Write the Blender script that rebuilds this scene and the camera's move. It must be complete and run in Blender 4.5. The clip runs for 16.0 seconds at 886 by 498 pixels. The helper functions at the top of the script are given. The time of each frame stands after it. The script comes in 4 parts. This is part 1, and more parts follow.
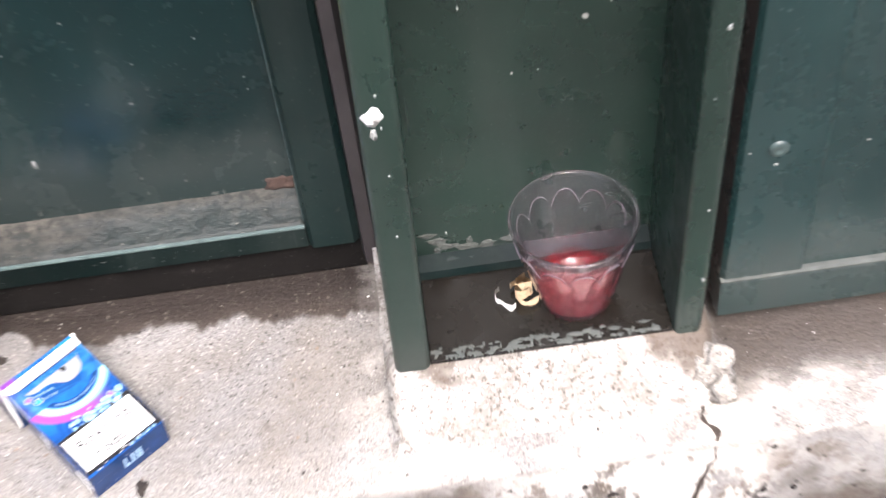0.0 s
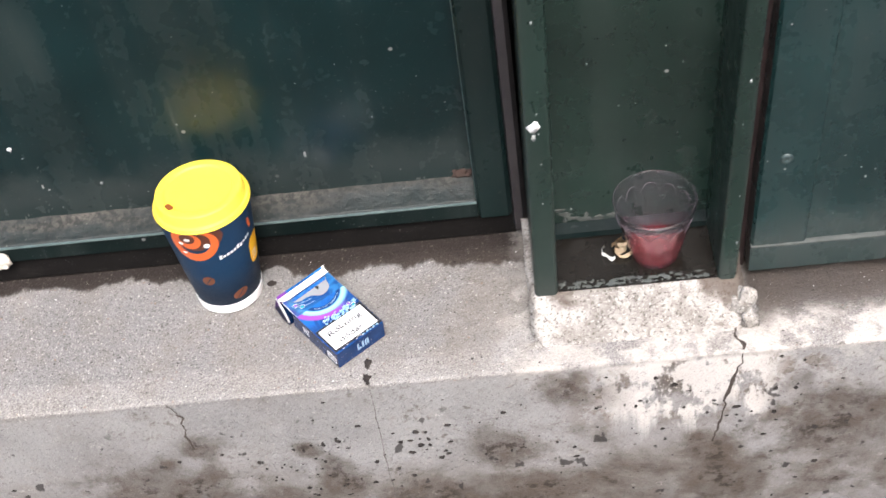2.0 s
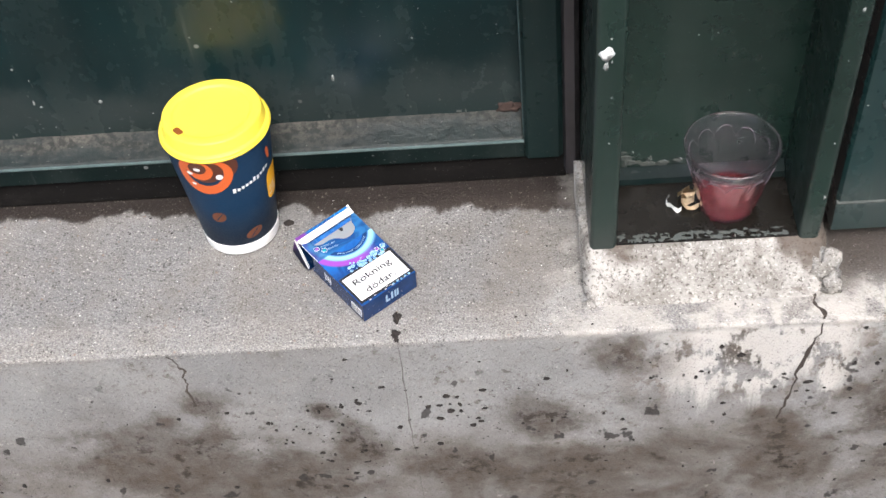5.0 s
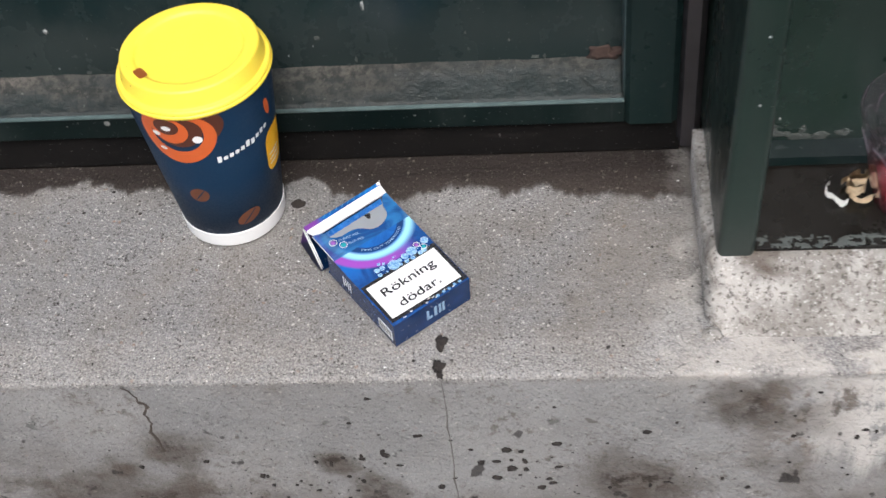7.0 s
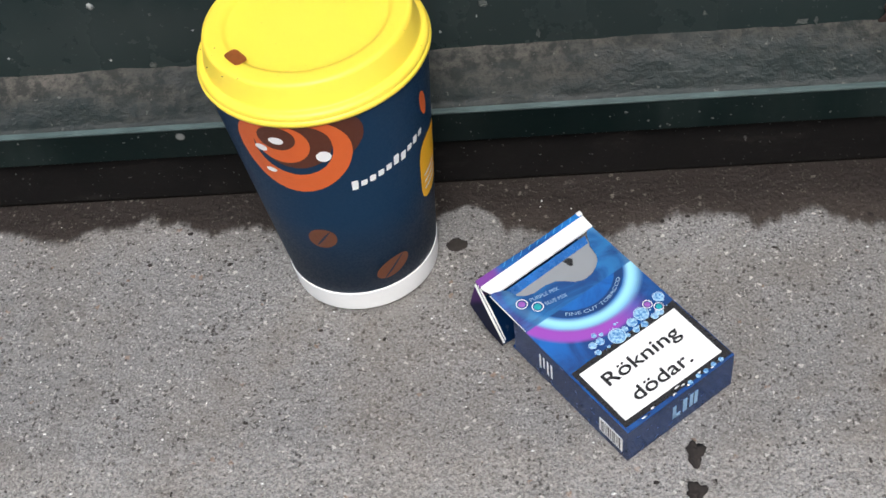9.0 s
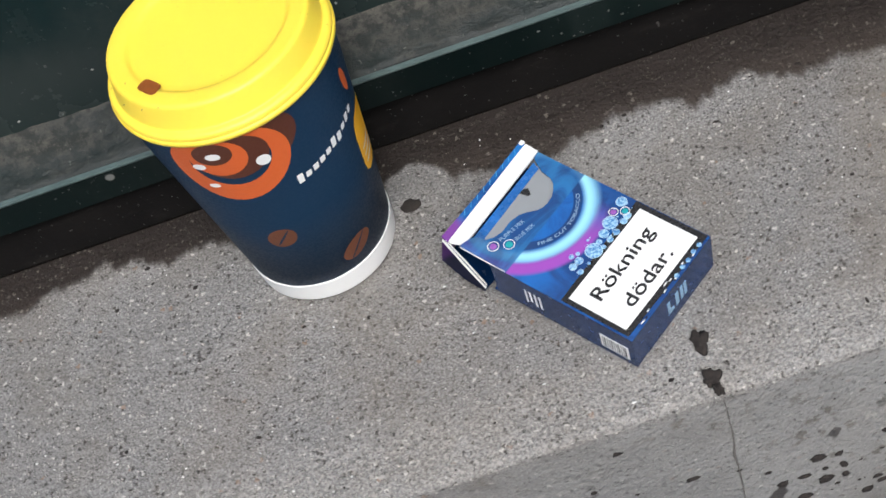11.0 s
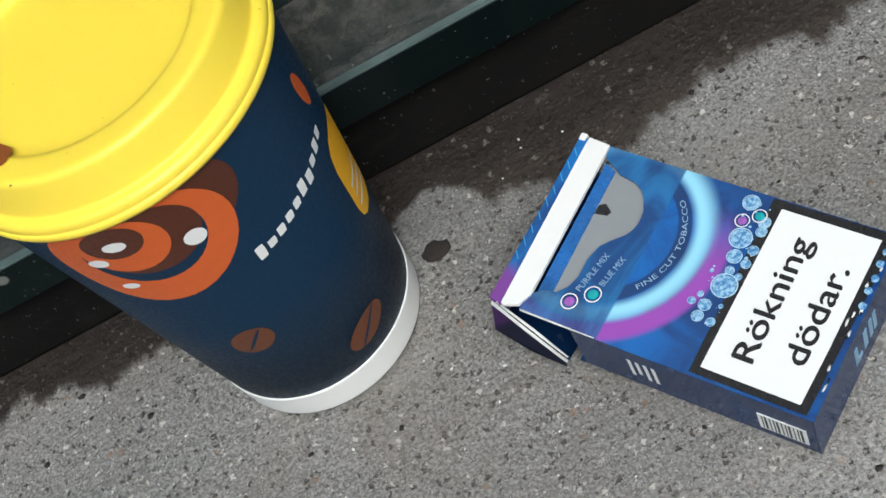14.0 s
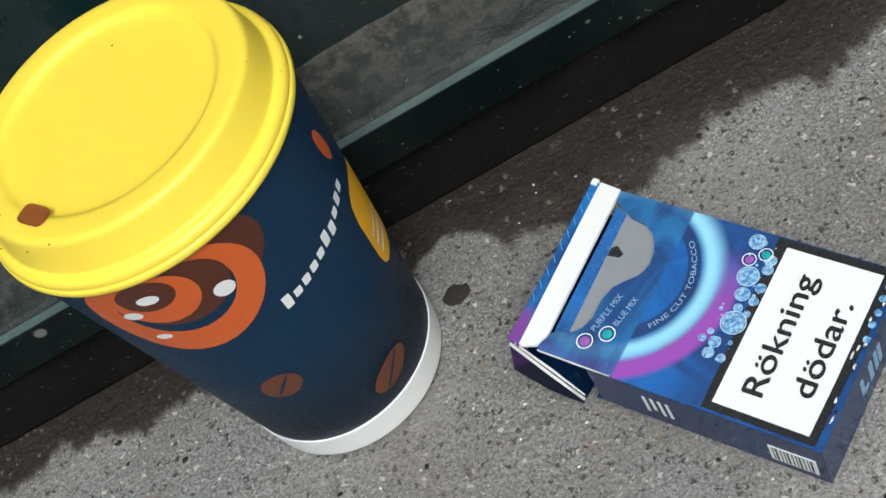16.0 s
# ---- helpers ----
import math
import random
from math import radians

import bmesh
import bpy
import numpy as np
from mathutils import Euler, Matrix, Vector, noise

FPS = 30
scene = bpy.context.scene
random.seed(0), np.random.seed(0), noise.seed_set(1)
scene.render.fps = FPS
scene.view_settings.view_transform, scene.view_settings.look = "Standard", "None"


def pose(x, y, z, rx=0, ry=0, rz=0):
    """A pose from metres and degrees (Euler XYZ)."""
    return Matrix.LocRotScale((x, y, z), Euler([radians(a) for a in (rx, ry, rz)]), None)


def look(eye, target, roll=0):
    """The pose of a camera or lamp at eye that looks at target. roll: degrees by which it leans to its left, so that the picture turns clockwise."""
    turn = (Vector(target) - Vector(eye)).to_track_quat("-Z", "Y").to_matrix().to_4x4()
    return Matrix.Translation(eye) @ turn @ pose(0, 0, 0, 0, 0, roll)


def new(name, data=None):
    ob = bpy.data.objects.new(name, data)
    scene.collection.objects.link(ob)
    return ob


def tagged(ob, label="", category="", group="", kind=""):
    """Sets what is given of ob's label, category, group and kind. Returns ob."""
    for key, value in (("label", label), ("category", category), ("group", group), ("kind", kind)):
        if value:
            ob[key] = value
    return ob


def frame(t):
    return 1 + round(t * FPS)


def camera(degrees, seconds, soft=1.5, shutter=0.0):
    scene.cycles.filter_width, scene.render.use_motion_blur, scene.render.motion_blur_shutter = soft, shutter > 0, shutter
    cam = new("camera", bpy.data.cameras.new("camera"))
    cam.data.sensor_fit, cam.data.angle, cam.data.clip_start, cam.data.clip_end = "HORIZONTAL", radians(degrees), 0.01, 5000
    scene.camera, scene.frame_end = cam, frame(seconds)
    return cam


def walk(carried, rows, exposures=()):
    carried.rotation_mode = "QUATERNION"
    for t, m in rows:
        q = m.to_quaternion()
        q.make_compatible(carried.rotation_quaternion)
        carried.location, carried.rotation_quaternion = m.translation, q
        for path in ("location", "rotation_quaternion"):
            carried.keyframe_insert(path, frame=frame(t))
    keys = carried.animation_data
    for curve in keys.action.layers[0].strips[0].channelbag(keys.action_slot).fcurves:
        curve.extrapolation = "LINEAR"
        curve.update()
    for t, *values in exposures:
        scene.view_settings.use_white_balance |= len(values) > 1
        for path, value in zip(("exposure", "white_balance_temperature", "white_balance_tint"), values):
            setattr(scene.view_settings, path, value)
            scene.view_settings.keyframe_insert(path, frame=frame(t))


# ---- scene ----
cam = camera(34, 16.0, soft=1.5, shutter=0.5)
PATH = [
    (0, (0.3369, -0.6133, 0.7355), (0.3412, -0.0800, 0.1391), -7.64),
    (0.5, (0.3405, -0.8324, 0.9430), (0.3315, -0.2878, 0.3570), -8.13),
    (1, (0.3391, -0.9787, 1.0819), (0.3155, -0.4304, 0.4997), -8.60),
    (1.5, (0.3222, -0.9859, 1.0750), (0.2825, -0.4351, 0.4962), -9.17),
    (2, (0.3031, -0.9825, 1.0478), (0.2550, -0.4289, 0.4723), -9.07),
    (2.5, (0.2778, -0.9736, 1.0252), (0.2328, -0.4204, 0.4491), -8.12),
    (3, (0.2584, -0.9543, 1.0087), (0.2206, -0.4058, 0.4275), -7.12),
    (5.5, (0.2418, -0.8026, 0.8657), (0.1971, -0.2738, 0.2671), -6.05),
    (6, (0.2375, -0.6926, 0.7706), (0.1672, -0.1687, 0.1701), -7.96),
    (6.5, (0.2318, -0.6519, 0.7309), (0.1571, -0.1339, 0.1259), -8.11),
    (7, (0.2177, -0.6285, 0.6911), (0.1483, -0.1123, 0.0838), -7.22),
    (7.5, (0.1514, -0.5395, 0.6051), (0.1001, -0.0259, -0.0061), -5.02),
    (8, (0.1304, -0.4664, 0.5139), (0.0499, 0.0613, -0.0820), -7.02),
    (8.5, (0.1202, -0.4366, 0.4919), (0.0256, 0.0888, -0.1039), -8.76),
    (11, (0.0970, -0.4186, 0.4996), (0.0394, 0.0722, -0.1295), -23.88),
    (11.5, (0.1164, -0.4235, 0.4958), (0.0501, 0.0677, -0.1322), -27.59),
    (12, (0.0937, -0.3835, 0.4715), (0.0599, 0.0942, -0.1693), -27.00),
    (12.5, (0.0980, -0.3162, 0.3951), (0.0260, 0.1768, -0.2309), -32.18),
    (13, (0.0891, -0.2803, 0.3549), (0.0098, 0.2189, -0.2651), -33.81),
    (13.5, (0.0913, -0.2735, 0.3468), (0.0029, 0.2214, -0.2754), -35.40),
    (14, (0.0896, -0.2743, 0.3559), (0.0098, 0.2115, -0.2747), -35.26),
    (14.5, (0.0938, -0.2816, 0.3615), (0.0140, 0.2174, -0.2587), -35.46),
    (15, (0.0960, -0.2819, 0.3642), (0.0153, 0.2246, -0.2498), -35.81),
    (15.5, (0.0920, -0.2797, 0.3673), (0.0168, 0.2231, -0.2504), -35.78),
    (16, (0.0946, -0.2836, 0.3689), (0.0112, 0.2219, -0.2456), -36.66),
]

EXPOSURES = [
    (0.0, 1.95, 6450, 15), (0.5, 1.87, 6450, 15), (1.0, 1.76, 6420, 13), (1.5, 1.55, 6370, 12), (2.0, 1.42, 6370, 12), (3.0, 1.27, 6320, 11), (5.5, 1.08, 6250, 9),
    (6.0, 0.69, 6250, 9), (7.0, 0.72, 6200, 9), (8.5, 0.55, 6180, 8), (11.0, 0.53, 6150, 7), (12.0, 0.45, 6120, 4), (12.5, 0.20, 6120, 3), (13.0, 0.22, 6100, 2), (16.0, 0.27, 6080, 1),
]
walk(cam, [(t, look(eye, target, roll)) for t, eye, target, roll in PATH], EXPOSURES)

# ---- light: a bright overcast street ----
world = bpy.data.worlds.new("sky")
scene.world = world
world.use_nodes = True
wn, wl = world.node_tree.nodes, world.node_tree.links
sky = wn.new("ShaderNodeTexSky")
sky.sky_type, sky.sun_disc = "NISHITA", False
sky.sun_elevation, sky.sun_rotation = radians(55), radians(173)
sky.air_density, sky.dust_density, sky.ozone_density = 1.0, 5.0, 1.0
grey = wn.new("ShaderNodeHueSaturation")
grey.inputs["Saturation"].default_value = 1.0
wl.new(sky.outputs[0], grey.inputs["Color"])
wl.new(grey.outputs[0], wn["Background"].inputs[0])
wn["Background"].inputs[1].default_value = 0.15
sun = new("sun", bpy.data.lights.new("sun", "SUN"))
sun.data.energy, sun.data.angle, sun.data.color = 1.4, radians(25), (0.96, 0.97, 1.0)
sun.matrix_world = look((0.6, -3.1, 4.6), (0.2, 0, 0))

# ---- materials ----
class Mat:
    """A small builder for node materials in object space."""
    def __init__(self, name, rough=0.6, metal=0.0, spec=0.5):
        self.m = bpy.data.materials.new(name)
        self.m.use_nodes = True
        self.n, self.l = self.m.node_tree.nodes, self.m.node_tree.links
        self.b = self.n["Principled BSDF"]
        self.b.inputs["Roughness"].default_value = rough
        self.b.inputs["Metallic"].default_value = metal
        self.b.inputs["Specular IOR Level"].default_value = spec
        self.co = self.n.new("ShaderNodeTexCoord").outputs["Object"]

    def set(self, key, v):
        if hasattr(v, "links"):
            self.l.new(v, self.b.inputs[key])
        else:
            self.b.inputs[key].default_value = v
        return self

    def noise(self, scale, detail=4, rough=0.55, stretch=None, distort=0.0):
        t = self.n.new("ShaderNodeTexNoise")
        t.inputs["Scale"].default_value, t.inputs["Detail"].default_value = scale, detail
        t.inputs["Roughness"].default_value, t.inputs["Distortion"].default_value = rough, distort
        co = self.co
        if stretch:
            mp = self.n.new("ShaderNodeMapping")
            mp.inputs["Scale"].default_value = stretch
            self.l.new(co, mp.inputs[0])
            co = mp.outputs[0]
        self.l.new(co, t.inputs["Vector"])
        return t.outputs["Fac"]

    def axis(self, k):
        sp = self.n.new("ShaderNodeSeparateXYZ")
        self.l.new(self.co, sp.inputs[0])
        return sp.outputs[k]

    def math(self, op, a, b=0.0, clamp=False):
        t = self.n.new("ShaderNodeMath")
        t.operation, t.use_clamp = op, clamp
        for i, v in enumerate((a, b)):
            if hasattr(v, "links"):
                self.l.new(v, t.inputs[i])
            else:
                t.inputs[i].default_value = v
        return t.outputs[0]

    def step(self, v, lo, hi, a=0.0, b=1.0):
        t = self.n.new("ShaderNodeMapRange")
        t.interpolation_type = "SMOOTHSTEP"
        self.l.new(v, t.inputs[0])
        for i, q in enumerate((lo, hi, a, b)):
            t.inputs[i + 1].default_value = q
        return t.outputs[0]

    def mix(self, fac, a, b):
        t = self.n.new("ShaderNodeMix")
        t.data_type = "RGBA"
        for i, v in ((0, fac), (6, a), (7, b)):
            if hasattr(v, "links"):
                self.l.new(v, t.inputs[i])
            elif i:
                t.inputs[i].default_value = (*v, 1)
            else:
                t.inputs[i].default_value = v
        return t.outputs[2]

    def bump(self, h, dist=0.001, strength=0.6):
        t = self.n.new("ShaderNodeBump")
        t.inputs["Distance"].default_value, t.inputs["Strength"].default_value = dist, strength
        self.l.new(h, t.inputs["Height"])
        self.l.new(t.outputs[0], self.b.inputs["Normal"])
        return self


def plain(name, col, rough=0.5, var=0.12, scale=60, metal=0.0, spec=0.5):
    m = Mat(name, rough, metal, spec)
    n = m.noise(scale, 5)
    m.set("Base Color", m.mix(n, [c * (1 - var) for c in col], [min(1, c * (1 + var)) for c in col]))
    m.set("Roughness", m.step(m.noise(scale * 3), 0.3, 0.7, max(0.02, rough - 0.07), min(1, rough + 0.08)))
    return m.m


def stone_material():
    m = Mat("granite", 0.85, spec=0.25)
    x, y, z = m.axis("X"), m.axis("Y"), m.axis("Z")
    big, mid, fine = m.noise(9, 5), m.noise(45, 6, 0.65), m.noise(420, 3)
    base = m.mix(m.step(big, 0.35, 0.65), (0.245, 0.241, 0.230), (0.312, 0.307, 0.295))
    # fine sandy grain with single pale and black crystals
    base = m.mix(m.step(m.noise(900, 2, 0.6), 0.38, 0.62), [0.60 * c for c in (0.255, 0.245, 0.235)], base)
    # the grains' outlines are broken up by a fine warp
    wob = m.n.new("ShaderNodeTexNoise")
    wob.inputs["Scale"].default_value, wob.inputs["Detail"].default_value = 700, 3
    m.l.new(m.co, wob.inputs["Vector"])
    bend = m.n.new("ShaderNodeVectorMath")
    bend.operation = "MULTIPLY_ADD"
    bend.inputs[1].default_value = (0.0034, 0.0034, 0.0034)
    m.l.new(wob.outputs["Color"], bend.inputs[0])
    m.l.new(m.co, bend.inputs[2])
    ragged = bend.outputs[0]
    def crystals(scale, share, size, col, amount, b):
        v = m.n.new("ShaderNodeTexVoronoi")
        v.inputs["Scale"].default_value = scale
        m.l.new(ragged, v.inputs["Vector"])
        c = m.n.new("ShaderNodeSeparateColor")
        m.l.new(v.outputs["Color"], c.inputs[0])
        on = m.math("MULTIPLY", m.step(c.outputs[0], 1 - share, 1 - share + 0.01), m.step(v.outputs["Distance"], size * 0.7, size, amount, 0))
        return m.mix(on, b, col), on
    base = m.mix(m.step(m.noise(17, 5, 0.6), 0.42, 0.66, 0, 0.5), base, (0.165, 0.150, 0.130))
    base = m.mix(m.step(m.noise(11, 4, 0.6, (1, 1.6, 1)), 0.54, 0.70, 0, 0.4), base, (0.30, 0.295, 0.285))
    base, w1 = crystals(330, 0.14, 0.32, (0.56, 0.53, 0.48), 0.8, base)
    base, w2 = crystals(620, 0.36, 0.40, (0.50, 0.48, 0.445), 0.7, base)
    base, k1 = crystals(430, 0.20, 0.38, (0.05, 0.044, 0.038), 0.85, base)
    base, k2 = crystals(800, 0.34, 0.42, (0.06, 0.055, 0.05), 0.7, base)
    base, r1 = crystals(260, 0.035, 0.36, (0.24, 0.14, 0.085), 0.55, base)
    base = m.mix(m.step(m.noise(5.5, 5, 0.6), 0.50, 0.68, 0, 0.38), base, (0.185, 0.160, 0.128))
    base = m.mix(m.step(mid, 0.52, 0.72, 0, 0.35), base, (0.15, 0.135, 0.12))
    # damp brown grime along the foot of the frame
    wet = m.math("ADD", y, m.math("MULTIPLY", m.math("SUBTRACT", m.noise(16, 8, 0.64, (1, 0.3, 1)), 0.5), 0.072))
    wet = m.math("ADD", wet, m.math("ADD", m.step(x, -0.10, 0.03, -0.014, 0.002), m.step(x, 0.20, 0.29, 0.0, 0.010)))
    wet = m.math("MULTIPLY", m.step(wet, 0.005, 0.012), m.step(z, -0.006, -0.001))
    # under the door: brown dirt with the door's soft shadow painted in
    door_dirt_shade = m.math("MULTIPLY", m.step(m.math("ADD", y, m.math("MULTIPLY", m.math("SUBTRACT", m.noise(22, 5, 0.6), 0.5), 0.06)), -0.118, -0.085), m.math("MULTIPLY", m.step(x, 0.49, 0.51), m.step(z, -0.006, -0.001)))
    wet = m.math("MAXIMUM", m.math("MULTIPLY", wet, m.step(x, 0.30, 0.33, 1, 0)), m.math("MULTIPLY", door_dirt_shade, m.step(y, -0.115, -0.065, 0.45, 0.85)))
    # a dry tongue where the cup's neighbour spot was wiped
    tx, ty = m.math("SUBTRACT", x, 0.046), m.math("SUBTRACT", y, 0.006)
    tongue = m.math("SQRT", m.math("ADD", m.math("MULTIPLY", tx, tx), m.math("MULTIPLY", ty, ty)))
    tongue = m.math("ADD", tongue, m.math("MULTIPLY", m.math("SUBTRACT", m.noise(60, 3), 0.5), 0.006))
    wet = m.math("MULTIPLY", wet, m.step(tongue, 0.016, 0.019, 0.10, 1.0))
    base = m.mix(m.math("MULTIPLY", wet, 0.94), base, (0.038, 0.028, 0.022))
    deep = m.step(m.math("ADD", y, m.math("MULTIPLY", m.math("SUBTRACT", m.noise(30, 4), 0.5), 0.02)), 0.004, 0.030)
    base = m.mix(m.math("MULTIPLY", m.math("MULTIPLY", deep, wet), 0.75), base, (0.018, 0.014, 0.012))
    base = m.mix(m.math("MULTIPLY", m.math("MAXIMUM", w1, m.math("MULTIPLY", w2, 0.5)), m.math("MULTIPLY", wet, m.step(x, 0.30, 0.33, 0.7, 0.2))), base, (0.22, 0.20, 0.17))
    # lime-washed stretch beside the pilaster, flaking
    lime = m.math("MULTIPLY", m.math("SUBTRACT", 1.0, door_dirt_shade), m.step(m.math("ADD", x, m.math("MULTIPLY", big, 0.25)), 0.36, 0.50))
    lime = m.math("MULTIPLY", lime, m.step(m.noise(28, 6, 0.7), 0.42, 0.56))
    low = m.step(z, -0.10, -0.02)
    base = m.mix(m.math("MULTIPLY", m.math("MULTIPLY", lime, 0.75), low), base, (0.52, 0.49, 0.44))
    margin = m.math("MULTIPLY", m.step(m.math("ADD", y, m.math("MULTIPLY", big, 0.02)), -0.108, -0.088, 0.42, 0), m.step(z, -0.006, -0.001))
    base = m.mix(m.math("MULTIPLY", margin, m.step(m.noise(640, 3, 0.7), 0.44, 0.60)), base, (0.46, 0.43, 0.39))
    # the face: base painted paler against its weaker light; run-off stains, soot spots
    face = m.step(z, -0.010, -0.002, 1, 0)
    base = m.mix(m.math("MULTIPLY", face, 0.6), base, m.mix(m.step(m.noise(12, 5), 0.35, 0.65), (0.255, 0.253, 0.246), (0.335, 0.332, 0.322)))
    # broad soft brown run-off over the lower part and past the crack
    soak = m.math("ADD", m.noise(5.5, 5, 0.6, (1, 1, 0.8), 0.4), m.step(z, -0.20, -0.05, 0.14, -0.14))
    soak = m.math("ADD", soak, m.step(x, 0.42, 0.60, 0.02, -0.07))
    soak = m.math("MULTIPLY", m.math("MULTIPLY", m.step(soak, 0.40, 0.66), face), m.step(m.noise(38, 5, 0.6), 0.32, 0.66, 0.55, 1.0))
    base = m.mix(m.math("MULTIPLY", soak, 0.66), base, (0.112, 0.091, 0.070))
    mottle = m.math("MULTIPLY", m.step(m.noise(85, 7, 0.76), 0.55, 0.62, 0.0, 0.62), m.math("MULTIPLY", face, m.step(m.noise(9, 3), 0.40, 0.60)))
    base = m.mix(mottle, base, (0.085, 0.066, 0.050))
    bloom = m.math("MULTIPLY", m.step(m.noise(64, 7, 0.76), 0.60, 0.68, 0.0, 0.55), face)
    base = m.mix(bloom, base, (0.46, 0.44, 0.40))
    blot = m.math("ADD", m.noise(7.5, 6, 0.6, (1, 1, 1.1), 0.6), m.step(z, -0.22, -0.03, -0.030, -0.17))
    warp = m.math("MULTIPLY", m.math("SUBTRACT", m.noise(30, 8, 0.66), 0.5), 3.2)
    for cx, cz, rx, rz in ((-0.08, -0.155, 0.075, 0.055), (0.03, -0.20, 0.06, 0.04), (0.28, -0.20, 0.07, 0.04), (0.465, -0.155, 0.028, 0.03), (0.095, -0.15, 0.022, 0.03), (0.26, -0.12, 0.035, 0.03), (0.47, -0.20, 0.04, 0.05), (0.325, -0.03, 0.025, 0.022), (0.43, -0.03, 0.02, 0.02), (0.065, -0.09, 0.012, 0.012), (0.36, -0.05, 0.02, 0.018), (0.18, -0.19, 0.04, 0.03), (0.58, -0.12, 0.06, 0.05), (-0.035, -0.075, 0.02, 0.02)):
        ex, ez = m.math("DIVIDE", m.math("SUBTRACT", x, cx), rx), m.math("DIVIDE", m.math("SUBTRACT", z, cz), rz)
        dd = m.math("ADD", m.math("SQRT", m.math("ADD", m.math("MULTIPLY", ex, ex), m.math("MULTIPLY", ez, ez))), warp)
        blot = m.math("MAXIMUM", blot, m.step(dd, 0.20, 1.9, 0.62, 0.38))
    core = m.math("MULTIPLY", m.step(blot, 0.50, 0.60), face)
    blot = m.math("MULTIPLY", m.step(blot, 0.40, 0.58), face)
    base = m.mix(m.math("MULTIPLY", blot, m.step(m.noise(45, 6, 0.7), 0.30, 0.66, 0.50, 0.90)), base, (0.078, 0.061, 0.046))
    base = m.mix(m.math("MULTIPLY", core, m.step(m.noise(60, 5, 0.7), 0.50, 0.62, 0.0, 0.92)), base, (0.032, 0.023, 0.017))
    # lime run down from the ledge in streaks, broken by bare brown patches
    fall = m.math("ADD", z, m.math("MULTIPLY", m.math("SUBTRACT", m.noise(34, 5, 0.6, (1, 1, 0.05)), 0.5), 0.22))
    drip = m.math("MULTIPLY", m.step(fall, -0.100, -0.060), m.math("MULTIPLY", m.step(x, 0.33, 0.40), m.step(x, 0.50, 0.54, 1, 0)))
    drip = m.math("MULTIPLY", m.math("MULTIPLY", drip, face), m.step(m.noise(48, 7, 0.72, (1, 1, 0.5)), 0.43, 0.50))
    bare = m.math("MULTIPLY", m.math("MULTIPLY", m.step(m.noise(31, 7, 0.7), 0.52, 0.58), face), m.math("MULTIPLY", m.step(x, 0.30, 0.36), m.math("MULTIPLY", m.step(x, 0.54, 0.60, 1, 0), m.step(z, -0.12, -0.07))))
    base = m.mix(m.math("MULTIPLY", bare, 0.75), base, (0.135, 0.108, 0.085))
    base = m.mix(m.math("MULTIPLY", drip, 0.85), base, (0.60, 0.575, 0.53))
    spot = m.math("MULTIPLY", m.step(m.noise(55, 3, 0.5, (1, 1, 0.8)), 0.66, 0.70), m.step(z, -0.02, -0.07))
    base = m.mix(m.math("MULTIPLY", spot, 0.85), base, (0.03, 0.026, 0.024))
    pit = m.math("MULTIPLY", m.step(m.noise(90, 3), 0.70, 0.74), 0.7)
    base = m.mix(pit, base, (0.10, 0.085, 0.075))
    m.set("Base Color", base)
    m.set("Roughness", m.step(m.math("MAXIMUM", wet, blot), 0.0, 1.0, 0.9, 0.62))
    h = m.math("ADD", m.math("MULTIPLY", m.math("SUBTRACT", w2, k1), 0.8), m.math("ADD", m.math("MULTIPLY", fine, 0.5), m.math("MULTIPLY", mid, 1.4)))
    m.bump(h, 0.0026, 0.85)
    return m.m


def mortar_material():
    m = Mat("lime_render", 0.92, spec=0.2)
    a, b, c = m.noise(30, 6, 0.7), m.noise(140, 5, 0.7), m.noise(14, 4)
    base = m.mix(m.step(a, 0.38, 0.62), (0.24, 0.225, 0.20), (0.43, 0.41, 0.375))
    base = m.mix(m.step(b, 0.54, 0.62, 0, 0.55), base, (0.15, 0.13, 0.11))
    base = m.mix(m.step(m.noise(330, 4, 0.7), 0.54, 0.62, 0, 0.8), base, (0.075, 0.064, 0.054))
    base = m.mix(m.step(m.noise(420, 3, 0.7), 0.58, 0.66, 0, 0.7), base, (0.60, 0.58, 0.54))
    end = m.math("ADD", c, m.step(m.axis("X"), 0.42, 0.48, 0.0, 0.12))
    end = m.math("ADD", end, m.step(m.axis("Z"), 0.010, 0.036, -0.06, 0.06))
    base = m.mix(m.step(end, 0.56, 0.68, 0, 0.85), base, (0.085, 0.064, 0.048))
    m.set("Base Color", base)
    m.bump(m.math("ADD", a, b), 0.003, 0.9)
    return m.m


